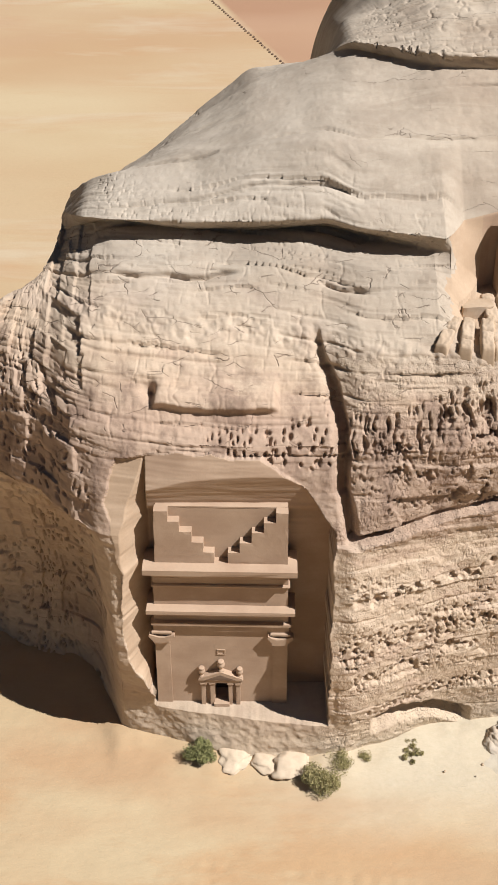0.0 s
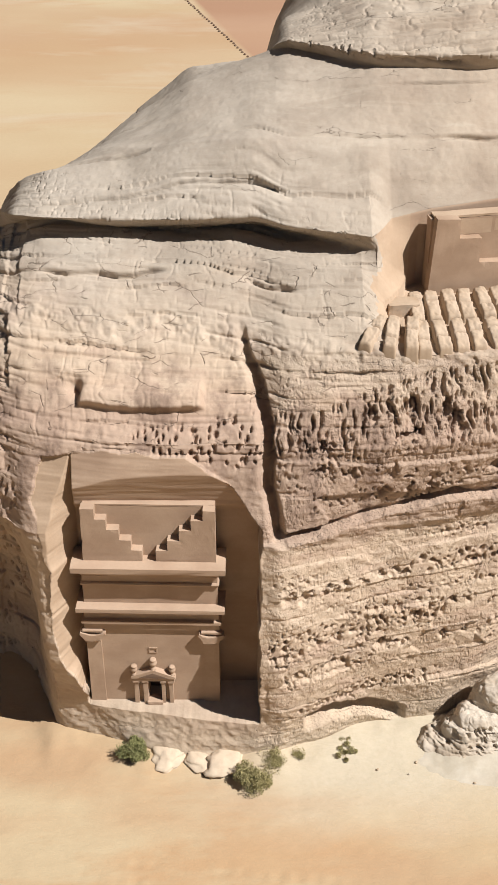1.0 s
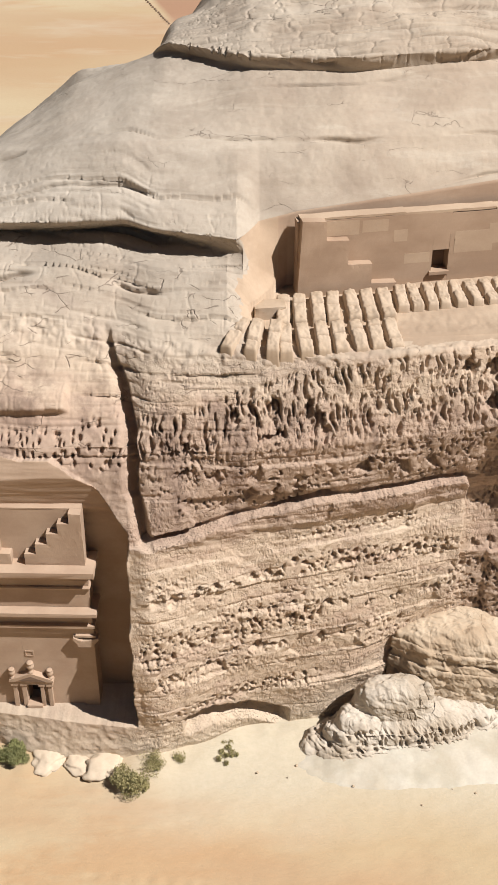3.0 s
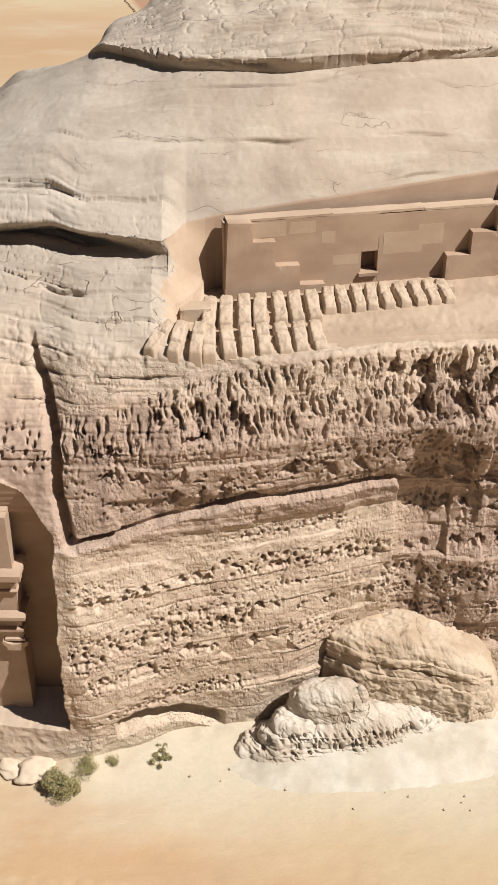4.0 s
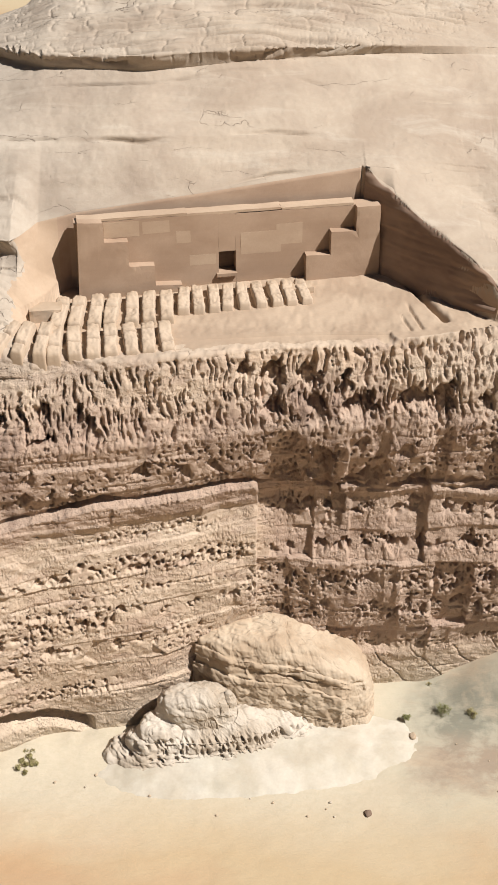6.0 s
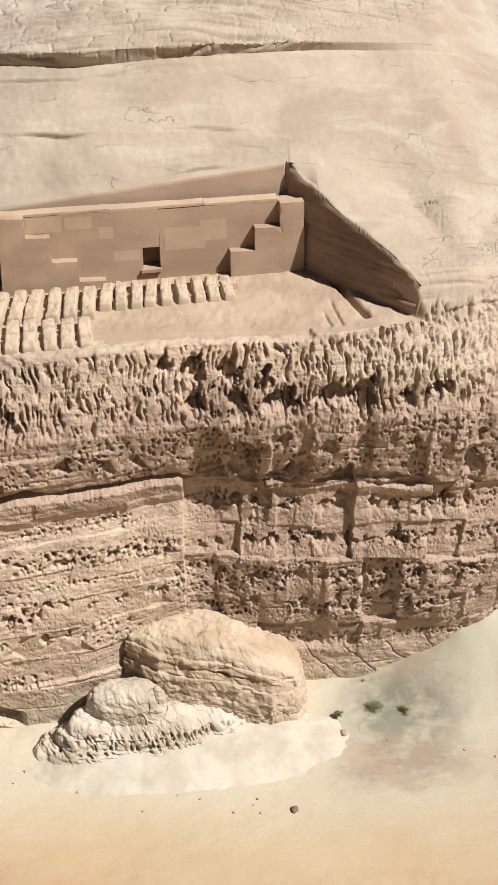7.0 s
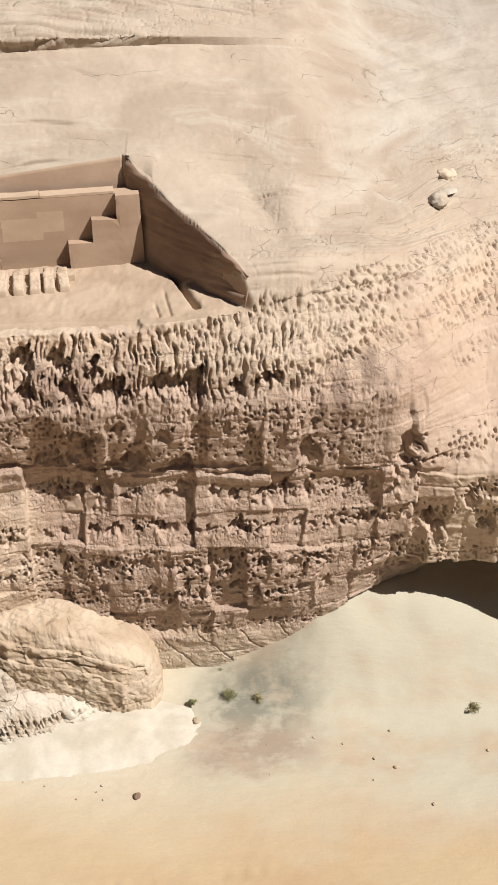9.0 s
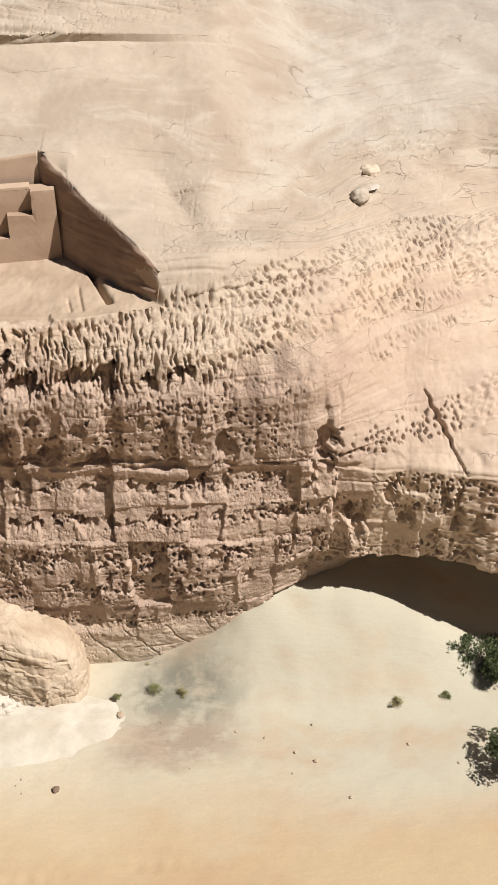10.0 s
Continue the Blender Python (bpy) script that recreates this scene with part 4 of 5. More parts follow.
def moulding(x0, x1, profile, back):
    """A run of moulding with returned ends: profile rows of height and how far it stands out."""
    bm = bmesh.new()
    rings = []
    for z, p in profile:
        rings.append([bm.verts.new(c) for c in ((x0 - p * 0.6, back, z), (x0 - p * 0.6, -p, z), (x1 + p * 0.6, -p, z), (x1 + p * 0.6, back, z))])
    for a, b in zip(rings, rings[1:]):
        for i in range(4):
            bm.faces.new((a[i], a[(i + 1) % 4], b[(i + 1) % 4], b[i]))
    bm.faces.new(rings[0][::-1])
    bm.faces.new(rings[-1])
    bmesh.ops.recalc_face_normals(bm, faces=bm.faces)
    return bm


def lathe(profile, seg=14):
    bm = bmesh.new()
    rings = [[bm.verts.new((r * math.cos(2 * math.pi * i / seg), r * math.sin(2 * math.pi * i / seg), z)) for i in range(seg)] for z, r in profile]
    for a, b in zip(rings, rings[1:]):
        for i in range(seg):
            bm.faces.new((a[i], a[(i + 1) % seg], b[(i + 1) % seg], b[i]))
    bm.faces.new(rings[0][::-1])
    bm.faces.new(rings[-1])
    return bm


def moved(bm, x, y, z):
    bmesh.ops.translate(bm, verts=bm.verts, vec=(x, y, z))
    return bm


def joined(*many):
    out = bmesh.new()
    for bm in many:
        mesh = bpy.data.meshes.new("scratch")
        bm.to_mesh(mesh)
        bm.free()
        out.from_mesh(mesh)
        bpy.data.meshes.remove(mesh)
    return out


# ---- the finished tomb front ----
def tomb_front():
    tomb = empty("rock_cut_tomb", pose(-1.85, 59.2, 0, 0, 0, -1.5), "rock-cut brown sandstone tomb front with stepped crown and pedimented doorway", "tomb")
    L, R = -4.45, 4.45
    # wall with a true doorway
    d0, d1, dz = -0.46, 0.42, 5.4
    part("wall", worn(joined(slab(L, d0, 0, 1.5, 2.6, 9.95), slab(d1, R, 0, 1.5, 2.6, 9.95), slab(d0, d1, 0, 1.5, dz, 9.95)), 0.012, 0.6, 1), CUT, tomb)
    # the slab's dark colour stands in for shade inside the doorway
    part("door_recess", joined(slab(d0 - 0.3, d1 + 0.3, 1.3, 1.5, 2.6, dz + 0.2)), DARK_AND_SHADED, tomb, "slab closing the doorway, coloured dark for the shade inside")
    part("doorsill", worn(slab(d0 - 0.1, d1 + 0.1, -0.5, 0.3, 2.9, 3.55), 0.04, 0.2, 2), CUT, tomb)
    # pilasters and capitals
    for k, (x0, x1) in enumerate(((L - 0.02, L + 1.02), (R - 1.02, R + 0.02))):
        part("pilaster", worn(slab(x0, x1, -0.12, 0.1, 2.6, 9.05, 0.03), 0.018, 0.35, 3 + k), CUT, tomb)
        horn = [(x0 - 0.30, 9.85), (x0 - 0.36, 9.68), (x0 - 0.08, 9.30), (x0 - 0.02, 9.05), (x1 + 0.02, 9.05), (x1 + 0.08, 9.30), (x1 + 0.36, 9.68), (x1 + 0.30, 9.85), ((x0 + x1) / 2 + 0.2, 9.62), ((x0 + x1) / 2 - 0.2, 9.62)]
        cap = part("capital", worn(extruded(horn, -0.42, 0.1), 0.05, 0.18, 7 + k), CUT, tomb, "horned pilaster capital with battered edges")
        part("abacus", worn(slab(x0 - 0.15, x1 + 0.15, -0.36, 0.1, 9.86, 10.02), 0.04, 0.2, 9 + k), CUT, cap)
    # entablature
    part("architrave", worn(slab(L - 0.05, R + 0.05, -0.18, 1.4, 10.03, 10.62), 0.012, 0.5, 11), CUT, tomb)
    part("fillet", worn(slab(L - 0.18, R + 0.18, -0.36, 1.4, 10.63, 10.86), 0.025, 0.3, 12), CUT, tomb)
    part("frieze", worn(slab(L, R, -0.06, 1.4, 10.87, 11.32), 0.012, 0.5, 13), CUT, tomb)
    part("lower_cornice", worn(moulding(L, R, ((11.33, 0.06), (11.5, 0.12), (11.7, 0.34), (11.85, 0.62), (11.9, 0.70), (12.2, 0.70)), 1.4), 0.035, 0.3, 14), CUT, tomb)
    part("attic", worn(slab(L + 0.05, R - 0.05, 0.02, 1.4, 12.21, 13.75), 0.012, 0.6, 15), CUT, tomb)
    part("torus", worn(moulding(L + 0.04, R - 0.04, ((13.76, 0.02), (13.8, 0.14), (13.92, 0.18), (14.0, 0.12), (14.02, 0.02)), 1.3), 0.02, 0.3, 16), CUT, tomb)
    part("attic_band", worn(slab(L + 0.05, R - 0.05, 0.0, 1.4, 14.03, 14.5), 0.012, 0.5, 17), CUT, tomb)
    part("upper_cornice", worn(moulding(L, R, ((14.51, 0.02), (14.7, 0.08), (15.0, 0.32), (15.25, 0.72), (15.32, 0.84), (15.75, 0.84)), 1.5), 0.04, 0.3, 18), CUT, tomb)
    # crown of two half stairs
    part("crown_panel", worn(slab(-4.12, 4.3, 0.62, 1.2, 15.7, 19.7, 0.02), 0.012, 0.5, 19), CUT, tomb)
    steps = (15.70, 16.62, 17.42, 18.25, 19.05, 19.85)
    lx = (-0.36, -1.05, -1.78, -2.55, -3.25)
    left = [(-4.2, 15.7)]
    right = [(4.33, 15.7)]
    for k in range(5):
        left += [(lx[k], steps[k]), (lx[k], steps[k + 1])]
        rx = 0.50 + 0.76 * k
        right += [(rx, steps[k]), (rx, steps[k + 1])]
    left += [(-4.12, 19.85)]
    right += [(4.3, 19.8)]
    part("crown_steps", worn(extruded(left, 0.0, 0.66), 0.035, 0.3, 20), CUT, tomb)
    part("crown_steps", worn(extruded(right[::-1], 0.0, 0.66), 0.035, 0.3, 21), CUT, tomb)
    part("crown_edge", worn(slab(-4.1, 4.28, 0.6, 1.15, 19.71, 19.84), 0.04, 0.25, 22), CUT, tomb)
    # doorway: pilasters, lintel, pediment, urns
    for k, (x0, x1) in enumerate(((-1.42, -1.12), (-0.80, -0.5), (0.46, 0.72), (0.98, 1.26))):
        part("door_pilaster", worn(slab(x0, x1, -0.30, 0.05, 2.9, 5.25), 0.02, 0.25, 23 + k), CUT, tomb)
        part("door_capital", worn(slab(x0 - 0.09, x1 + 0.09, -0.38, 0.05, 5.26, 5.45), 0.03, 0.15, 27 + k), CUT, tomb)
    part("door_lintel", worn(slab(-1.52, 1.36, -0.38, 0.05, 5.46, 5.74), 0.02, 0.25, 31), CUT, tomb)
    ped = part("pediment", worn(extruded([(-1.62, 5.75), (1.46, 5.75), (1.40, 5.92), (-0.08, 6.55), (-1.56, 5.92)], -0.46, 0.05), 0.025, 0.22, 32), CUT, tomb)
    # the panel's dark colour puts shade into the pediment
    part("tympanum", worn(extruded([(-1.1, 5.83), (0.95, 5.83), (-0.08, 6.28)], -0.485, -0.40), 0.012, 0.2, 33), DARK_AND_SHADED, ped)
    for k, (x, z, s) in enumerate(((-1.38, 5.95, 0.82), (-0.06, 6.5, 0.9), (1.22, 5.95, 0.8))):
        urn = ((0, 0.24), (0.10, 0.24), (0.16, 0.14), (0.30, 0.15), (0.52, 0.29), (0.72, 0.31), (0.86, 0.20), (0.92, 0.27), (1.0, 0.24))
        part("urn", worn(moved(lathe([(a * s, b * s) for a, b in urn]), x, -0.22, z), 0.02, 0.2, 34 + k), CUT, tomb, "weathered carved urn", True)
    part("plaque", worn(joined(slab(-0.32, 0.26, -0.05, 0.05, 8.18, 8.26), slab(-0.32, 0.26, -0.05, 0.05, 7.78, 7.86), slab(-0.32, -0.24, -0.05, 0.05, 7.87, 8.17), slab(0.18, 0.26, -0.05, 0.05, 7.87, 8.17)), 0.008, 0.2, 38), CUT, tomb)
    return tomb


# ---- the unfinished monument on the platform ----
def unfinished_monument():
    turn = math.degrees(math.atan2(3.4, 19.1))
    m = empty("unfinished_monument", pose(15.9, 69.0, 0, 0, 0, turn), "unfinished rock-cut monument of brown stone with stepped ends", "monument")
    W = 19.5
    z0, zt = 28.8, 34.75
    p0, p1 = 0.62, 1.5
    a0, a1, b0, b1 = 9.17, 10.28, 30.5, 32.0
    part("wall", worn(joined(slab(0.2, a0, p0, p1, z0, zt - 0.15), slab(a1, W - 0.1, p0, p1, z0, zt - 0.25), slab(a0, a1, p0, p1, b1, zt - 0.2), slab(a0, a1, p0, p1, z0, b0)), 0.02, 0.7, 41), FACED, m)
    # shade of the opening is painted into its back
    part("niche_back", slab(a0 - 0.2, a1 + 0.2, p1 - 0.02, p1 + 0.2, b0 - 0.2, b1 + 0.2), DARK_AND_SHADED, m, "back of the small opening, coloured dark for its shade")
    part("niche_sill", worn(slab(a0 - 0.15, a1 + 0.05, p0 - 0.22, p0 + 0.3, b0 - 0.18, b0 + 0.04), 0.03, 0.2, 42), FACED, m)
    for k, (x0, x1, h0, h1) in enumerate(((2.0, 4.2, 33.5, 34.5), (4.4, 6.1, 33.6, 34.4), (6.5, 7.4, 32.8, 33.6), (10.6, 13.2, 31.7, 33.2), (12.9, 14.6, 32.2, 33.6), (7.3, 9.0, 31.2, 31.9))):
        part("worn_panel", worn(slab(x0, x1, p0 - 0.006, p0 + 0.03, h0, h1), 0.003, 0.3, 60 + k), LIGHT, m, "paler worn patch of stone")
    left = [(0.1, z0), (6.7, z0), (6.7, 30.22), (5.02, 30.3), (5.0, 31.68), (3.42, 31.75), (3.42, 33.42), (1.95, 33.5), (1.92, 34.78), (0.38, 34.9)]
    right = [(13.95, z0), (W + 0.15, z0), (W + 0.02, 34.62), (17.97, 34.6), (17.97, 32.98), (16.35, 33.05), (16.35, 31.48), (14.75, 31.55), (14.75, 29.6), (13.95, 29.55)]
    part("steps", worn(extruded(left, 0.0, 0.66), 0.035, 0.35, 43), FACED, m)
    part("steps", worn(extruded(right, 0.0, 0.66), 0.035, 0.35, 44), FACED, m)
    part("coping", worn(joined(slab(0.4, 7.2, 0.625, 1.5, 34.61, 34.80), slab(7.21, 13.2, 0.625, 1.5, 34.56, 34.74), slab(13.21, 17.95, 0.625, 1.5, 34.51, 34.68)), 0.04, 0.3, 45), LIGHT, m, "pale chipped upper edge")
    return m


# colour of the dark loose stones, and shade painted into openings and tympanum
DARK_AND_SHADED = cut_stone_material("shadowed_sandstone", (0.17, 0.115, 0.085), (0.21, 0.145, 0.105))
FACED = cut_stone_material("smoothed_sandstone", (0.43, 0.30, 0.21), (0.52, 0.375, 0.27))
LIGHT = cut_stone_material("worn_pale_sandstone", (0.53, 0.39, 0.28), (0.60, 0.455, 0.33))
tomb_front()
unfinished_monument()


# ---- ridges left between the quarrymen's trenches ----
def ridge_mesh(length, width, height, drop, seed):
    """A rounded bar of rock along -y, its top falling by drop towards the front."""
    bm = bmesh.new()
    n, k = 40, 14
    cut = 0.25 + 0.5 * ((seed * 0.37) % 1.0)
    rows = []
    for i in range(n + 1):
        f = i / n
        end = max(0.0, 1 - (abs(f - 0.5) * 2) ** 40)
        row = []
        for j in range(k + 1):
            a = j / k
            s = a * 2 - 1
            lump = 0.10 * noise.noise(Vector((f * 4 + seed, s, seed))) + 0.05 * noise.noise(Vector((f * 13, s * 3, seed)))
            h = (1 - abs(s) ** 12) ** 0.5 * end * (1 - 0.35 * math.exp(-((f - cut) / 0.025) ** 2))
            row.append(bm.verts.new((s * width / 2 * (1 + lump) + 0.05 * math.sin(f * 3 + seed), -f * length, -drop * f ** 1.4 + height * (h * (1 + 2.2 * lump)) - 0.55 * (1 - h))))
        rows.append(row)
    for a, b in zip(rows, rows[1:]):
        for j in range(k):
            bm.faces.new((a[j], a[j + 1], b[j + 1], b[j]))
    low = [[bm.verts.new((r[0].co.x, r[0].co.y, r[0].co.z - 0.6)), bm.verts.new((r[-1].co.x, r[-1].co.y, r[-1].co.z - 0.6))] for r in rows]
    for i in range(n):
        bm.faces.new((rows[i][0], rows[i + 1][0], low[i + 1][0], low[i][0]))
        bm.faces.new((rows[i][-1], low[i][1], low[i + 1][1], rows[i + 1][-1]))
    bm.faces.new([rows[0][j] for j in range(k, -1, -1)] + [low[0][0], low[0][1]])
    bm.faces.new([rows[n][j] for j in range(k + 1)] + [low[n][1], low[n][0]])
    return bm


def ridge(x, y, z, length, width, turn, drop, seed, tilt=0.0):
    ob = part("quarried_ridge", ridge_mesh(length, width, 0.52, drop, seed), LEDGE, None, "", True)
    ob.matrix_world = pose(x, y, z, tilt, 0, turn)
    return tagged(ob, "rounded pale sandstone ridge standing between quarry trenches", "stone ridge", "quarry ridges")


LEDGE = cut_stone_material("pale_ledge_sandstone", (0.50, 0.38, 0.27), (0.62, 0.49, 0.37))
random.seed(5)
for i in range(7):
    x = 15.1 + i * 1.06
    ridge(x, 68.6 + 0.17 * i, 29.75, 3.5, 0.93, -2 + 1.0 * i + random.uniform(-1.5, 1.5), 0.25, i * 3.1)
    ridge(x + 0.02 * i, 65.0 + 0.12 * i, 29.6, 2.5, 0.92, 2 + 1.4 * i + random.uniform(-2, 2), 0.72, 40 + i * 2.3)
ridge(22.55, 69.9, 29.8, 2.7, 0.85, 4, 0.2, 71.0)
for i in range(8):
    ridge(23.45 + i * 0.93, 70.2 + 0.12 * i, 29.75, 2.9 - 0.05 * i, 0.80, 3 + 1.2 * i + random.uniform(-2, 2), 0.22, 80 + i * 1.7)
for i, (x, turn) in enumerate(((12.2, -26), (13.1, -15), (14.1, -5))):
    ridge(x + 0.5, 65.3 - 0.1 * i, 29.85, 2.7, 0.88, turn, 0.8, 120 + i * 4.0)
ob = part("cut_block", worn(slab(-1.0, 1.0, -0.6, 0.6, -0.6, 0.45), 0.06, 0.25, 131), LEDGE)
ob.matrix_world = pose(14.2, 67.0, 29.9, 0, 0, 8)
tagged(ob, "squared pale sandstone block beside the quarry ridges", "stone block")
ob = part("cut_block", worn(slab(-0.9, 0.9, -0.5, 0.5, -0.6, 0.5), 0.06, 0.25, 133), LEDGE)
ob.matrix_world = pose(29.9, 70.3, 29.6, 0, 0, 12)
tagged(ob, "squared pale sandstone block beside the stepped end", "stone block")


# ---- fallen boulders at the foot of the cliff ----
def shoulder(d, wide=0.35):
    """0 outside an edge, rising over a rounded shoulder to 1 inside it."""
    return 1 - (1 - np.clip(d / wide, 0, 1)) ** 2.4


def boulder(height, cx, cy, ax, ay, mat, label, seed, pits, beds, groove=None):
    """A rock laid out on rays from its middle, evenly spaced down its sides; pits: height range and depth."""
    th = np.linspace(0, 2 * np.pi, 620)
    rr = np.linspace(0, 1, 700)
    TH, R = np.meshgrid(th, rr)
    X, Y = cx + ax * R * np.cos(TH), cy + ay * R * np.sin(TH)
    H = height(X, Y)
    run = np.cumsum(np.hypot(np.hypot(np.diff(X, axis=0), np.diff(Y, axis=0)), np.diff(H, axis=0)), axis=0)
    run = np.concatenate([np.zeros((1, len(th))), run])
    n = 190
    P = np.zeros((n, len(th), 3))
    for j in range(len(th)):
        at = np.linspace(0, run[-1, j], n)
        for axis, g in enumerate((X, Y, H)):
            P[:, j, axis] = np.interp(at, run[:, j], g[:, j])
    normal = np.cross(np.gradient(P, axis=0), np.gradient(P, axis=1))
    normal /= np.linalg.norm(normal, axis=-1, keepdims=True) + 1e-9
    normal *= np.where(normal[..., 2:] < 0, -1, 1)
    x, y, z = P[..., 0], P[..., 1], P[..., 2]
    side = 1 - np.clip(normal[..., 2], 0, 1)
    out = 0.17 * fbm(x / 1.3 + 0.6 * z, y / 1.3 - 0.8 * z, 4, seed) * (1.15 - 0.6 * side) + 0.06 * fbm(x / 0.3 + z, y / 0.3 - 2.3 * z, 3, seed + 1)
    out += 0.5 * beds * side * np.clip(2.0 * vnoise(z / 0.42 + 0.06 * x + 0.3 * fbm(x / 2, y / 2, 2, seed + 2), 0.12 * x, seed + 3), -1, 1)
    jog = 0.35 * fbm(x / 0.9, y / 0.9 + z, 3, seed + 8)
    for size, amount, sd in ((1.15, 0.24, 10), (0.45, 0.09, 14)):
        f1, f2, cell = worley((x + jog) / size, (y - jog) / size, seed + sd)
        g1, g2, cell2 = worley((x + 0.6 * y - jog) / size, (z + jog) / (0.75 * size), seed + sd + 2)
        out += amount * ((cell - 0.5) * step01(0.0, 0.12, f2 - f1) * (1 - side) + (cell2 - 0.5) * step01(0.0, 0.12, g2 - g1) * side)
    if groove is not None:
        for below, deep, wide in ((0.0, 0.26, 0.08), (2.9, 0.10, 0.07)):
            line = np.interp(x, *groove) - below + 0.12 * fbm(x / 1.2, x * 0 + below, 3, seed + 6)
            out -= deep * np.exp(-((z - line) / wide) ** 2) * np.clip(side * 2 - 0.6, 0, 1) * np.clip(0.7 + 1.2 * fbm(x / 1.5, x * 0 + below, 2, seed + 7), 0.2, 1)
    lo, hi, deep = pits
    s = x + 0.6 * y
    f1, f2, cell = worley((s + 0.15 * fbm(x, z, 2, seed)) / 0.34, z / 0.85 + 0.2 * y, seed + 4)
    out -= deep * np.clip(1 - f1 / 0.46, 0, 1) ** 0.7 * (cell > 0.25) * band(z, lo, hi, 0.15) * np.clip(side * 3, 0, 1)
    f1, f2, cell = worley(x / 1.5 + 0.3 * z + 0.2 * fbm(x, y, 2, seed), y / 1.1 - 0.6 * z, seed + 5)
    out -= 0.07 * np.clip(1 - (f2 - f1) / 0.05, 0, 1) * (cell > 0.72)
    P = P + normal * out[..., None]
    P[:, -1] = P[:, 0]
    P[0] = P[0].mean(axis=0)
    ob = new("boulder", sheet_mesh("boulder", P[..., 0], P[..., 1], P[..., 2]))
    bm = bmesh.new()
    bm.from_mesh(ob.data)
    bmesh.ops.remove_doubles(bm, verts=bm.verts, dist=0.0005)
    bmesh.ops.recalc_face_normals(bm, faces=bm.faces)
    if sum(f.normal.z for f in bm.faces) < 0:
        bmesh.ops.reverse_faces(bm, faces=bm.faces)
    bm.to_mesh(ob.data)
    bm.free()
    ob.data.materials.append(mat)
    return tagged(ob, label, "boulder", "boulders at the foot of the cliff")


def tiered(X, Y):
    k, q = math.cos(radians(9)), math.sin(radians(9))
    u, v = (X - 24.3) * k + (Y - 59.4) * q, (Y - 59.4) * k - (X - 24.3) * q
    wob = 0.30 * fbm(X / 1.6, Y / 1.6, 3, 301)
    r = np.sqrt((u / 8.1) ** 2 + (v / 2.95) ** 2)
    edge = (1 - r) * 2.95 * (1 + 0.9 * np.abs(u / 8.1) ** 3) + wob
    H = -0.5 + 0.95 * shoulder(edge, 0.4)
    H = H + 0.35 * shoulder(edge - 0.36 - 0.1 * wob, 0.2) + 0.30 * shoulder(edge - 0.62 + 0.3 * wob, 0.2)
    H = H + 0.85 * shoulder(edge - 0.85, 0.22) * (1 - 0.55 * step01(28.0, 32.5, X))
    # the upper shelf climbs to the knob
    H = H + 1.1 * np.clip((edge - 1.1) / 1.4, 0, 1) * (1 - step01(27.5, 32.0, X))
    # the western lobe and the knob
    d = (1 - np.sqrt(((X - 20.7) / 2.15) ** 2 + ((Y - 58.75) / 1.55) ** 2)) * 1.55 + 0.5 * wob
    H = np.maximum(H, np.where(d > 0, 1.0 + 1.95 * shoulder(d, 0.8), -9))
    kd = (1 - (np.abs((X - 23.0) / 2.9) ** 2.6 + np.abs((Y - 59.6) / 1.45) ** 2.6) ** (1 / 2.6)) * 1.5 + 0.45 * wob
    H = np.maximum(H, np.where(kd > 0, 2.3 + 1.9 * shoulder(kd, 0.4) + 0.85 * shoulder(kd - 0.2, 1.2), -9))
    kd2 = (1 - np.hypot((X - 25.3) / 0.45, (Y - 59.4) / 0.45)) * 0.45
    H = np.maximum(H, np.where(kd2 > 0, 3.9 + 0.9 * shoulder(kd2, 0.3), -9))
    return H - 0.35 * np.exp(-((X - 25.9) / 0.35) ** 2 - ((Y - 57.9) / 0.12) ** 2)


def fallen(X, Y):
    wob = 0.16 * fbm(X / 1.4, Y / 1.4, 3, 321)
    line = [(22.6, 66.6), (22.6, 61.7), (25.2, 60.3), (33.1, 59.9), (35.2, 60.6), (36.2, 62.4), (35.8, 66.0), (22.7, 66.0)]
    d = np.full(X.shape, 99.0)
    for (x0, y0), (x1, y1) in zip(line, line[1:]):
        n = math.hypot(x1 - x0, y1 - y0)
        d = np.minimum(d, ((X - x0) * -(y1 - y0) + (Y - y0) * (x1 - x0)) / n)
    d = d + wob
    face = np.interp(X, (22, 24.5, 30, 33.0, 34.2, 35.4, 36.5), (7.3, 7.4, 6.5, 5.4, 4.5, 3.1, 0.5))
    crest = np.interp(X, (22, 23.5, 26, 28.5, 31, 33, 34.3, 35.6, 36.5), (7.4, 7.6, 7.8, 7.6, 6.8, 5.7, 4.6, 3.1, 0.6))
    soft = 0.22 + 0.9 * step01(33.0, 35.5, X)
    H = -0.5 + (face - 1.5) * shoulder(d, soft) + 1.4 * shoulder(d - 0.28, soft * 0.8) + 0.6 * shoulder(d - 0.55 - 0.5 * wob, 0.3)
    # the tilted top above the ledge
    rise = np.maximum(crest - face, 0)
    return H + rise * (0.8 * (1 - (1 - np.clip((d - 0.8) / 1.0, 0, 1)) ** 1.7) + 0.2 * shoulder(d - 1.2 - 0.4 * fbm(X / 1.5, X * 0, 2, 327), 0.25))


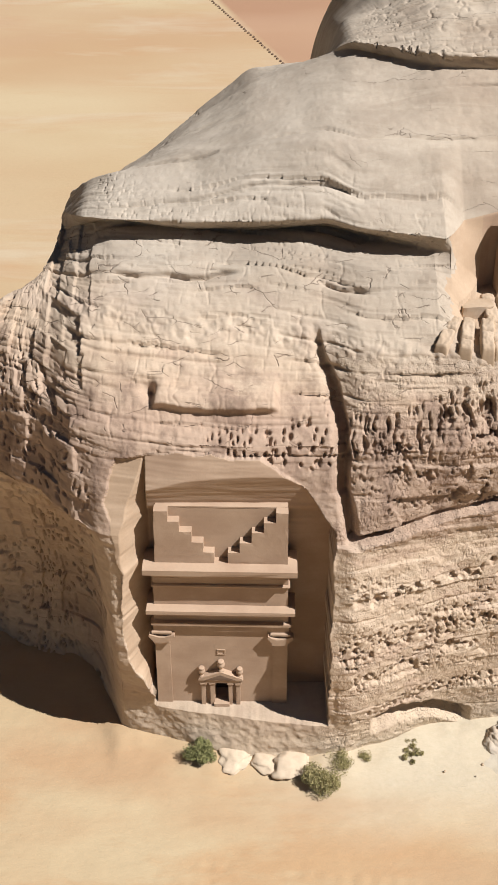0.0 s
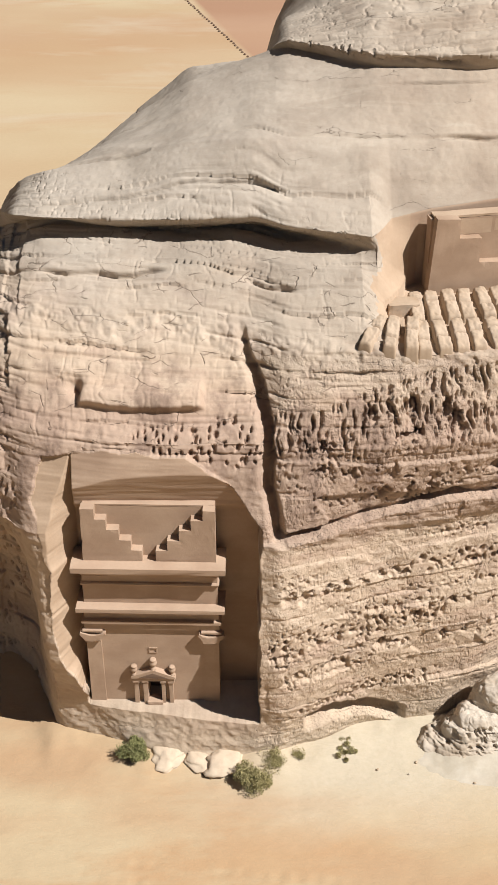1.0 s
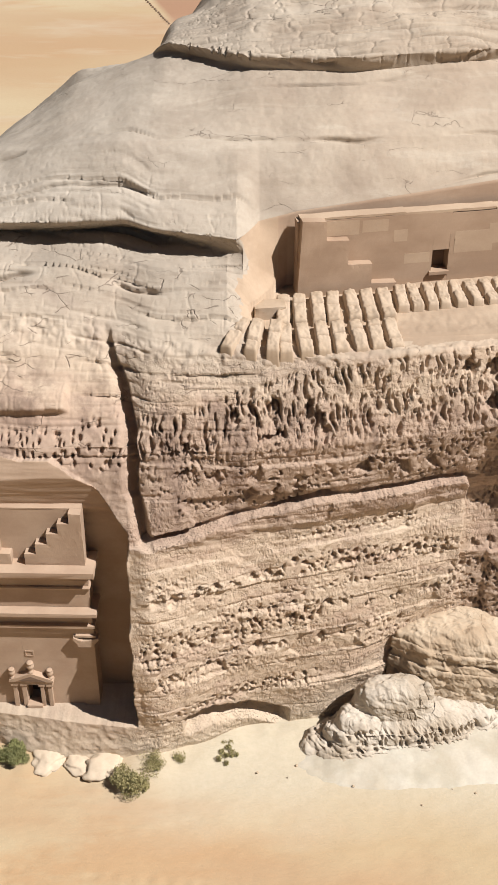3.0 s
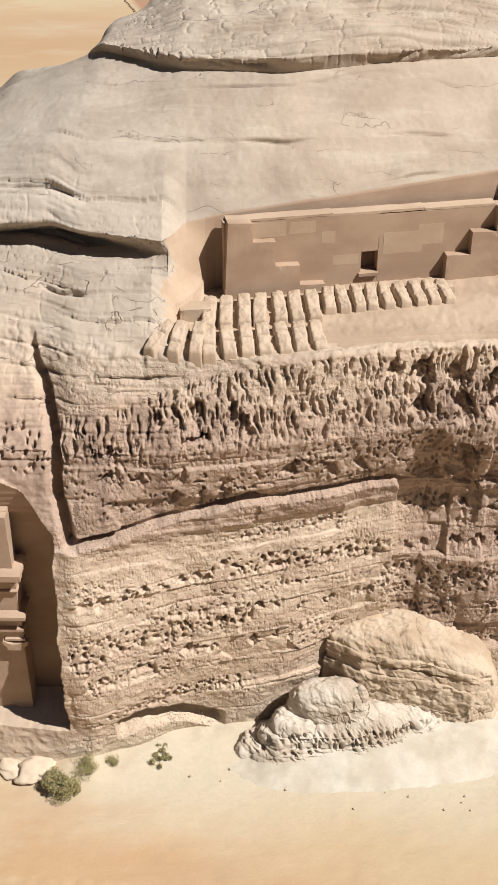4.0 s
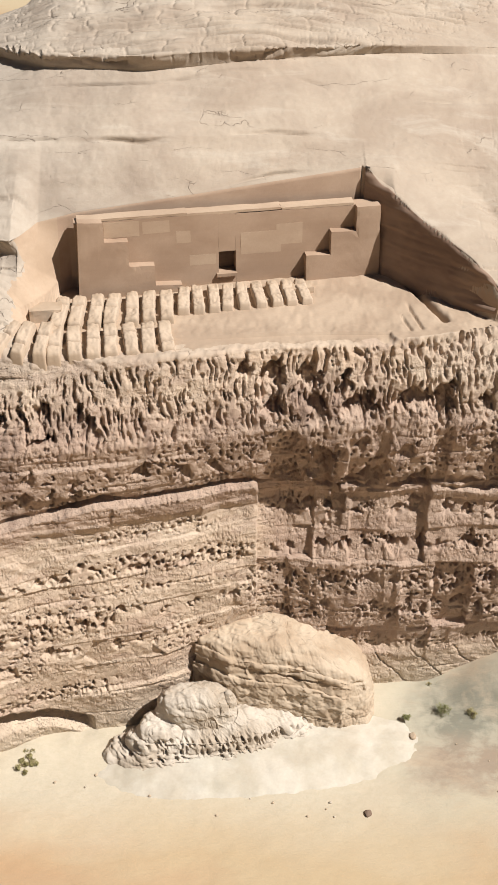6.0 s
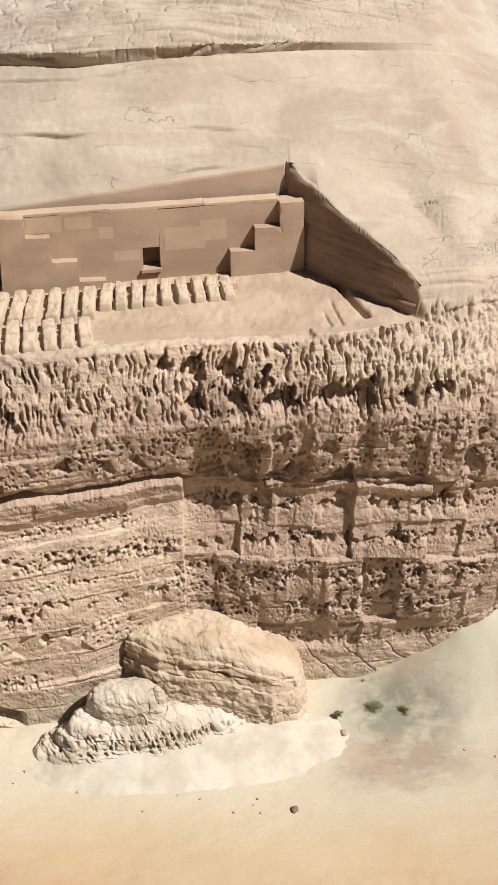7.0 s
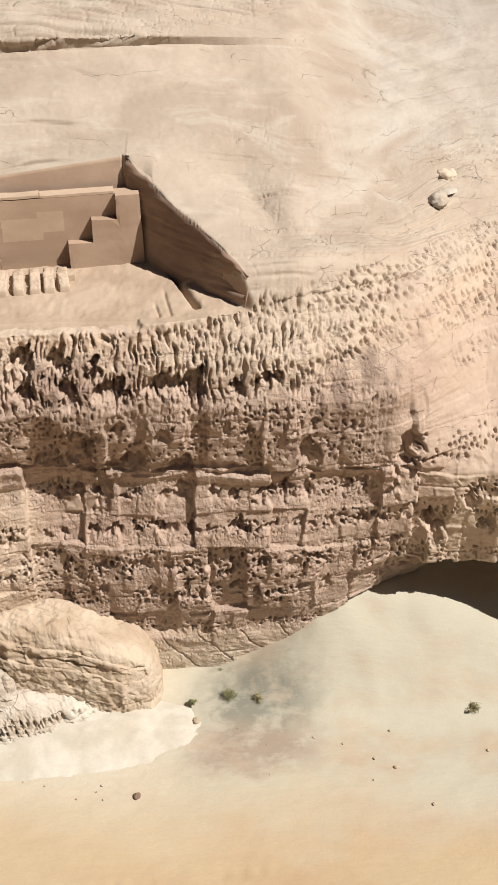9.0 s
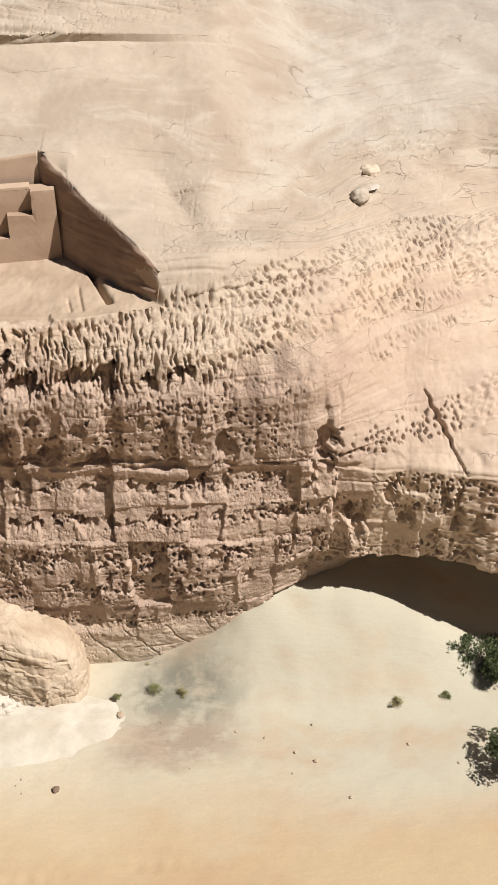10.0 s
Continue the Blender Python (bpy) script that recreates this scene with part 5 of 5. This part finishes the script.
def sand_skirt(x0, x1, y0, y1):
    """Washed-out pale sand banked round the boulders."""
    X, Y = np.meshgrid(np.arange(x0, x1, 0.15), np.arange(y0, y1, 0.15))
    u, v = (X - 27.4 + 0.9 * fbm(X / 2, Y / 2, 3, 211)) / 10.5, (Y - 58.4 - 0.1 * (X - 27)) / 3.9
    H = 0.95 * np.clip(1 - u * u - v * v, -0.3, 1) ** 1.0 + 0.10 * fbm(X / 0.9, Y / 0.6, 4, 213) + 0.05
    ob = new("sand_bank", sheet_mesh("sand_bank", X, Y, H))
    ob.data.materials.append(CHALK)
    return tagged(ob, "chalk-white washed sand banked round the fallen boulders", "sand", kind="structure")


CHALK = cut_stone_material("chalky_sand", (0.58, 0.53, 0.43), (0.69, 0.645, 0.55))
PALE = cut_stone_material("bleached_sandstone", (0.50, 0.42, 0.33), (0.67, 0.60, 0.51), 0.1)
TAN = cut_stone_material("tan_boulder_sandstone", (0.49, 0.375, 0.265), (0.62, 0.505, 0.38), 0.1)
boulder(tiered, 23.8, 59.4, 9.6, 4.2, PALE, "low bleached sandstone boulder with leafed rounded beds, half sunk in sand", 401, (0.7, 2.2, 0.38), 0.06)
boulder(fallen, 29.2, 63.0, 7.9, 4.0, TAN, "long tan sandstone block fallen against the cliff, flat sloping top", 421, (0.5, 1.5, 0.12), 0.05, ((22.0, 24.5, 33.5, 36.0), (6.2, 6.2, 4.3, 3.4)))
sand_skirt(15.5, 39.5, 53.0, 63.0)


# ---- loose stones ----
def stone(x, y, z, size, seed, mat, label, flat=0.6, category="stone", group="loose stones on the sand"):
    bm = bmesh.new()
    bmesh.ops.create_icosphere(bm, subdivisions=4 if size > 0.5 else 3, radius=1.0)
    for v in bm.verts:
        n = 1 + 0.35 * noise.noise(v.co * 1.1 + Vector((seed, 0, 0))) + 0.16 * noise.noise(v.co * 3.0 + Vector((0, seed, 0))) + 0.07 * noise.noise(v.co * 8.0 + Vector((0, 0, seed)))
        v.co *= n
        v.co = Vector((v.co.x * size, v.co.y * size * 0.8, v.co.z * size * flat))
    ob = part("stone", bm, mat, None, "", True)
    ob.matrix_world = pose(x, y, z, 0, 0, seed * 40)
    return tagged(ob, label, category, group)


for i, (x, y, z, s) in enumerate(((-3.4, 57.6, 0.15, 1.2), (-0.9, 57.0, 0.25, 1.5), (1.1, 56.5, 0.2, 1.2), (2.9, 56.2, 0.3, 1.5), (6.3, 57.0, 0.1, 1.2))):
    stone(x, y, z, s, i * 1.7, ROCK, "flat rounded sandstone slab at the foot of the tomb ledge", 0.36, "stone", "slabs below the tomb ledge")
for i, (x, y, s) in enumerate(((34.5, 53.1, 0.34), (30.5, 52.9, 0.12), (38.2, 59.8, 0.35), (46.5, 58.2, 0.14), (48.5, 57.6, 0.12), (52.0, 55.5, 0.22), (50.6, 56.3, 0.14), (54.2, 52.4, 0.16), (58.5, 57.0, 0.14), (20.0, 54.6, 0.12), (24.5, 53.0, 0.1), (13.5, 55.8, 0.12), (16.2, 56.4, 0.14))):
    stone(x, y, 0.05, s * 0.85, 20 + i * 2.3, TAN if i else DARK_AND_SHADED, "small weathered stone lying on the sand", 0.55)


pebble = random.Random(77)
for i in range(22):
    x, y = (pebble.uniform(15, 36), pebble.uniform(52.5, 55.5)) if i < 6 else (pebble.uniform(39, 62), pebble.uniform(54.0, 65.0))
    stone(x, y, 0.06 + 0.35 * (y > 61), pebble.uniform(0.05, 0.11), 90 + i * 1.9, PALE if i % 3 else TAN, "small bleached stone scattered on the chalky sand", 0.6)

# pale boulder and its scar, and a dark one, lodged on the eastern slope
def slope_height(x, y):
    near = (np.abs(UU - x) < 0.6) & on_top
    d = (GX[near] - x) ** 2 + (GY[near] - y) ** 2
    return float(GZ[near][np.argmin(d)])


for i, (x, y, s, mat, flat, label) in enumerate(((55.3, 79.3, 0.95, PALE, 0.6, "rounded bleached boulder lodged on the rock slope"), (56.2, 80.6, 0.8, PALE, 0.16, "thin pale slab flaked from the rock slope"), (56.3, 82.2, 0.7, ROCK, 0.75, "rounded brown boulder lodged on the rock slope"))):
    stone(x, y, slope_height(x, y) + 0.1 * s, s, 61 + i * 3.3, mat, label, flat, "boulder", "boulders on the eastern slope")


# ---- plants ----
def leaf_material(name, a, b):
    m, ns, ln, bs = material(name, 0.8, 0.2)
    rnd = ns.new("ShaderNodeNewGeometry").outputs["Random Per Island"]
    ln.new(mix(ns, ln, rnd, a, b), bs.inputs["Base Color"])
    return m


GREEN = leaf_material("shrub_leaves", (0.15, 0.16, 0.06), (0.25, 0.24, 0.11))
OLIVE = leaf_material("dry_shrub_leaves", (0.22, 0.195, 0.08), (0.34, 0.29, 0.15))
TREE = leaf_material("tree_leaves", (0.035, 0.05, 0.02), (0.085, 0.10, 0.04))
WOOD, _ns, _ln, _b = material("grey_bark", 0.9)
_ln.new(mix(_ns, _ln, noise_fac(_ns, _ln, (6, 6, 1.5)), (0.16, 0.11, 0.075), (0.28, 0.21, 0.15)), _b.inputs["Base Color"])


def leaves(rng, centres, count, size):
    """Many small leaves round clump centres: rows of x, y, z, radius."""
    bm = bmesh.new()
    for _ in range(count):
        cx, cy, cz, r = rng.choice(centres)
        d = Vector((rng.gauss(0, 1), rng.gauss(0, 1), rng.gauss(0, 0.9))).normalized() * r * rng.random() ** 0.45
        p = Vector((cx, cy, cz)) + d
        p.z = max(p.z, 0.04)
        q = Euler((rng.uniform(-1.2, 1.2), rng.uniform(-1.2, 1.2), rng.uniform(0, 6.3))).to_matrix()
        s = size * rng.uniform(0.6, 1.4)
        a = [bm.verts.new(p + q @ Vector(c)) for c in ((-s, 0, 0), (0, -0.42 * s, 0.1 * s), (s, 0, 0), (0, 0.42 * s, 0.1 * s))]
        bm.faces.new(a)
    return bm


def stems(rng, centres, width):
    bm = bmesh.new()
    for cx, cy, cz, r in centres:
        a, b = Vector((rng.uniform(-0.1, 0.1), rng.uniform(-0.1, 0.1), 0.0)), Vector((cx, cy, cz))
        mid = (a + b) / 2 + Vector((rng.uniform(-0.1, 0.1), rng.uniform(-0.1, 0.1), 0.1))
        ring0 = None
        for p, w in ((a, width), (mid, width * 0.7), (b, width * 0.3)):
            ring = [bm.verts.new(p + Vector((math.cos(t), math.sin(t), 0)) * w) for t in (0, 1.257, 2.513, 3.77, 5.027)]
            if ring0:
                for i in range(5):
                    bm.faces.new((ring0[i], ring0[(i + 1) % 5], ring[(i + 1) % 5], ring[i]))
            ring0 = ring
    return bm


def shrub(x, y, z, width, height, mat, seed, count, size, label, category="shrub", group="desert shrubs"):
    rng = random.Random(seed)
    thing = empty("shrub", pose(x, y, z), label, category, group)
    clumps = []
    for _ in range(11):
        a, d = rng.uniform(0, 6.3), rng.random() ** 0.6 * width * 0.36
        clumps.append((d * math.cos(a), d * math.sin(a), rng.uniform(0.25, 0.72) * height * (1 - 0.7 * d / width), rng.uniform(0.14, 0.28) * min(width, 2 * height)))
    part("stems", stems(rng, clumps, 0.03), WOOD, thing)
    part("foliage", leaves(rng, clumps, count, size), mat, thing)
    return thing


shrub(-3.5, 56.6, 0.15, 2.5, 1.9, GREEN, 1, 5200, 0.075, "dense round green desert shrub on the sand")
shrub(4.9, 54.6, 0.05, 2.7, 2.0, OLIVE, 2, 5200, 0.075, "olive-green desert shrub on pale sand")
shrub(6.4, 56.2, 0.1, 2.2, 1.3, OLIVE, 3, 2200, 0.06, "straggling olive shrub with bare twigs")
shrub(8.0, 56.9, 0.1, 1.2, 0.6, OLIVE, 4, 500, 0.06, "small dry shrub on pale sand")
shrub(11.4, 57.4, 0.1, 2.6, 0.45, OLIVE, 5, 1800, 0.06, "low spreading dry shrub on chalky sand")
for i, (x, y, w, g) in enumerate(((40.6, 61.8, 1.3, GREEN), (40.1, 64.2, 0.9, OLIVE), (44.2, 63.6, 1.2, OLIVE), (44.5, 62.1, 0.9, OLIVE), (58.0, 60.4, 1.1, OLIVE), (61.6, 61.2, 0.9, GREEN), (42.6, 61.4, 1.0, OLIVE), (37.9, 61.2, 0.6, GREEN))):
    shrub(x, y, 0.35, w, 0.6 * w, g, 10 + i, 420, 0.06, "small grey-green desert shrub on chalky sand")


def tree(x, y, z, height, spread, seed, count):
    rng = random.Random(seed)
    thing = empty("tree", pose(x, y, z), "dark green spreading desert tree on the sand", "tree", "desert trees")
    clumps = []
    for _ in range(26):
        a, d = rng.uniform(0, 6.3), rng.random() ** 0.55 * spread
        clumps.append((d * math.cos(a), d * math.sin(a), height * (rng.uniform(0.45, 0.95) - 0.25 * (d / spread) ** 2), rng.uniform(0.2, 0.36) * spread))
    part("limbs", stems(rng, clumps[:14], 0.09), WOOD, thing)
    part("trunk", lathe(((-0.2, 0.26), (0.2, 0.2), (0.4 * height, 0.14)), 9), WOOD, thing)
    part("crown", leaves(rng, clumps, count, 0.13), TREE, thing)
    return thing


tree(66.3, 55.3, 0.0, 3.4, 2.6, 31, 5200)
tree(63.4, 65.0, 0.2, 2.6, 1.9, 32, 3200)
tree(66.6, 63.4, 0.2, 3.0, 2.4, 33, 3600)


# ---- line of small stones across the far plain ----
bm = bmesh.new()
bmesh.ops.create_icosphere(bm, subdivisions=1, radius=0.30)
for v in bm.verts:
    v.co *= 1 + 0.3 * noise.noise(v.co * 3)
marker = part("marker_stone", bm, DARK_AND_SHADED)
tagged(marker, "dark stone in a line across the red plain", "stone", "line of stones on the far plain")


def ground_height(x, y):
    """Height of the sand at a place."""
    row = np.array([np.interp(x, gx[0], r) for r in gz[np.searchsorted(gy[:, 0], y) - 1:np.searchsorted(gy[:, 0], y) + 1]])
    ys = gy[np.searchsorted(gy[:, 0], y) - 1:np.searchsorted(gy[:, 0], y) + 1, 0]
    return float(np.interp(y, ys, row))


marker.matrix_world = pose(6.2, 219.0, ground_height(6.2, 219.0) + 0.08)
for i in range(1, 34):
    x, y = 6.2 - 0.45 * i + random.uniform(-0.1, 0.1), 219.0 + 1.42 * i
    copy_thing(marker, pose(x, y, ground_height(x, y) + 0.08, 0, 0, i * 50))
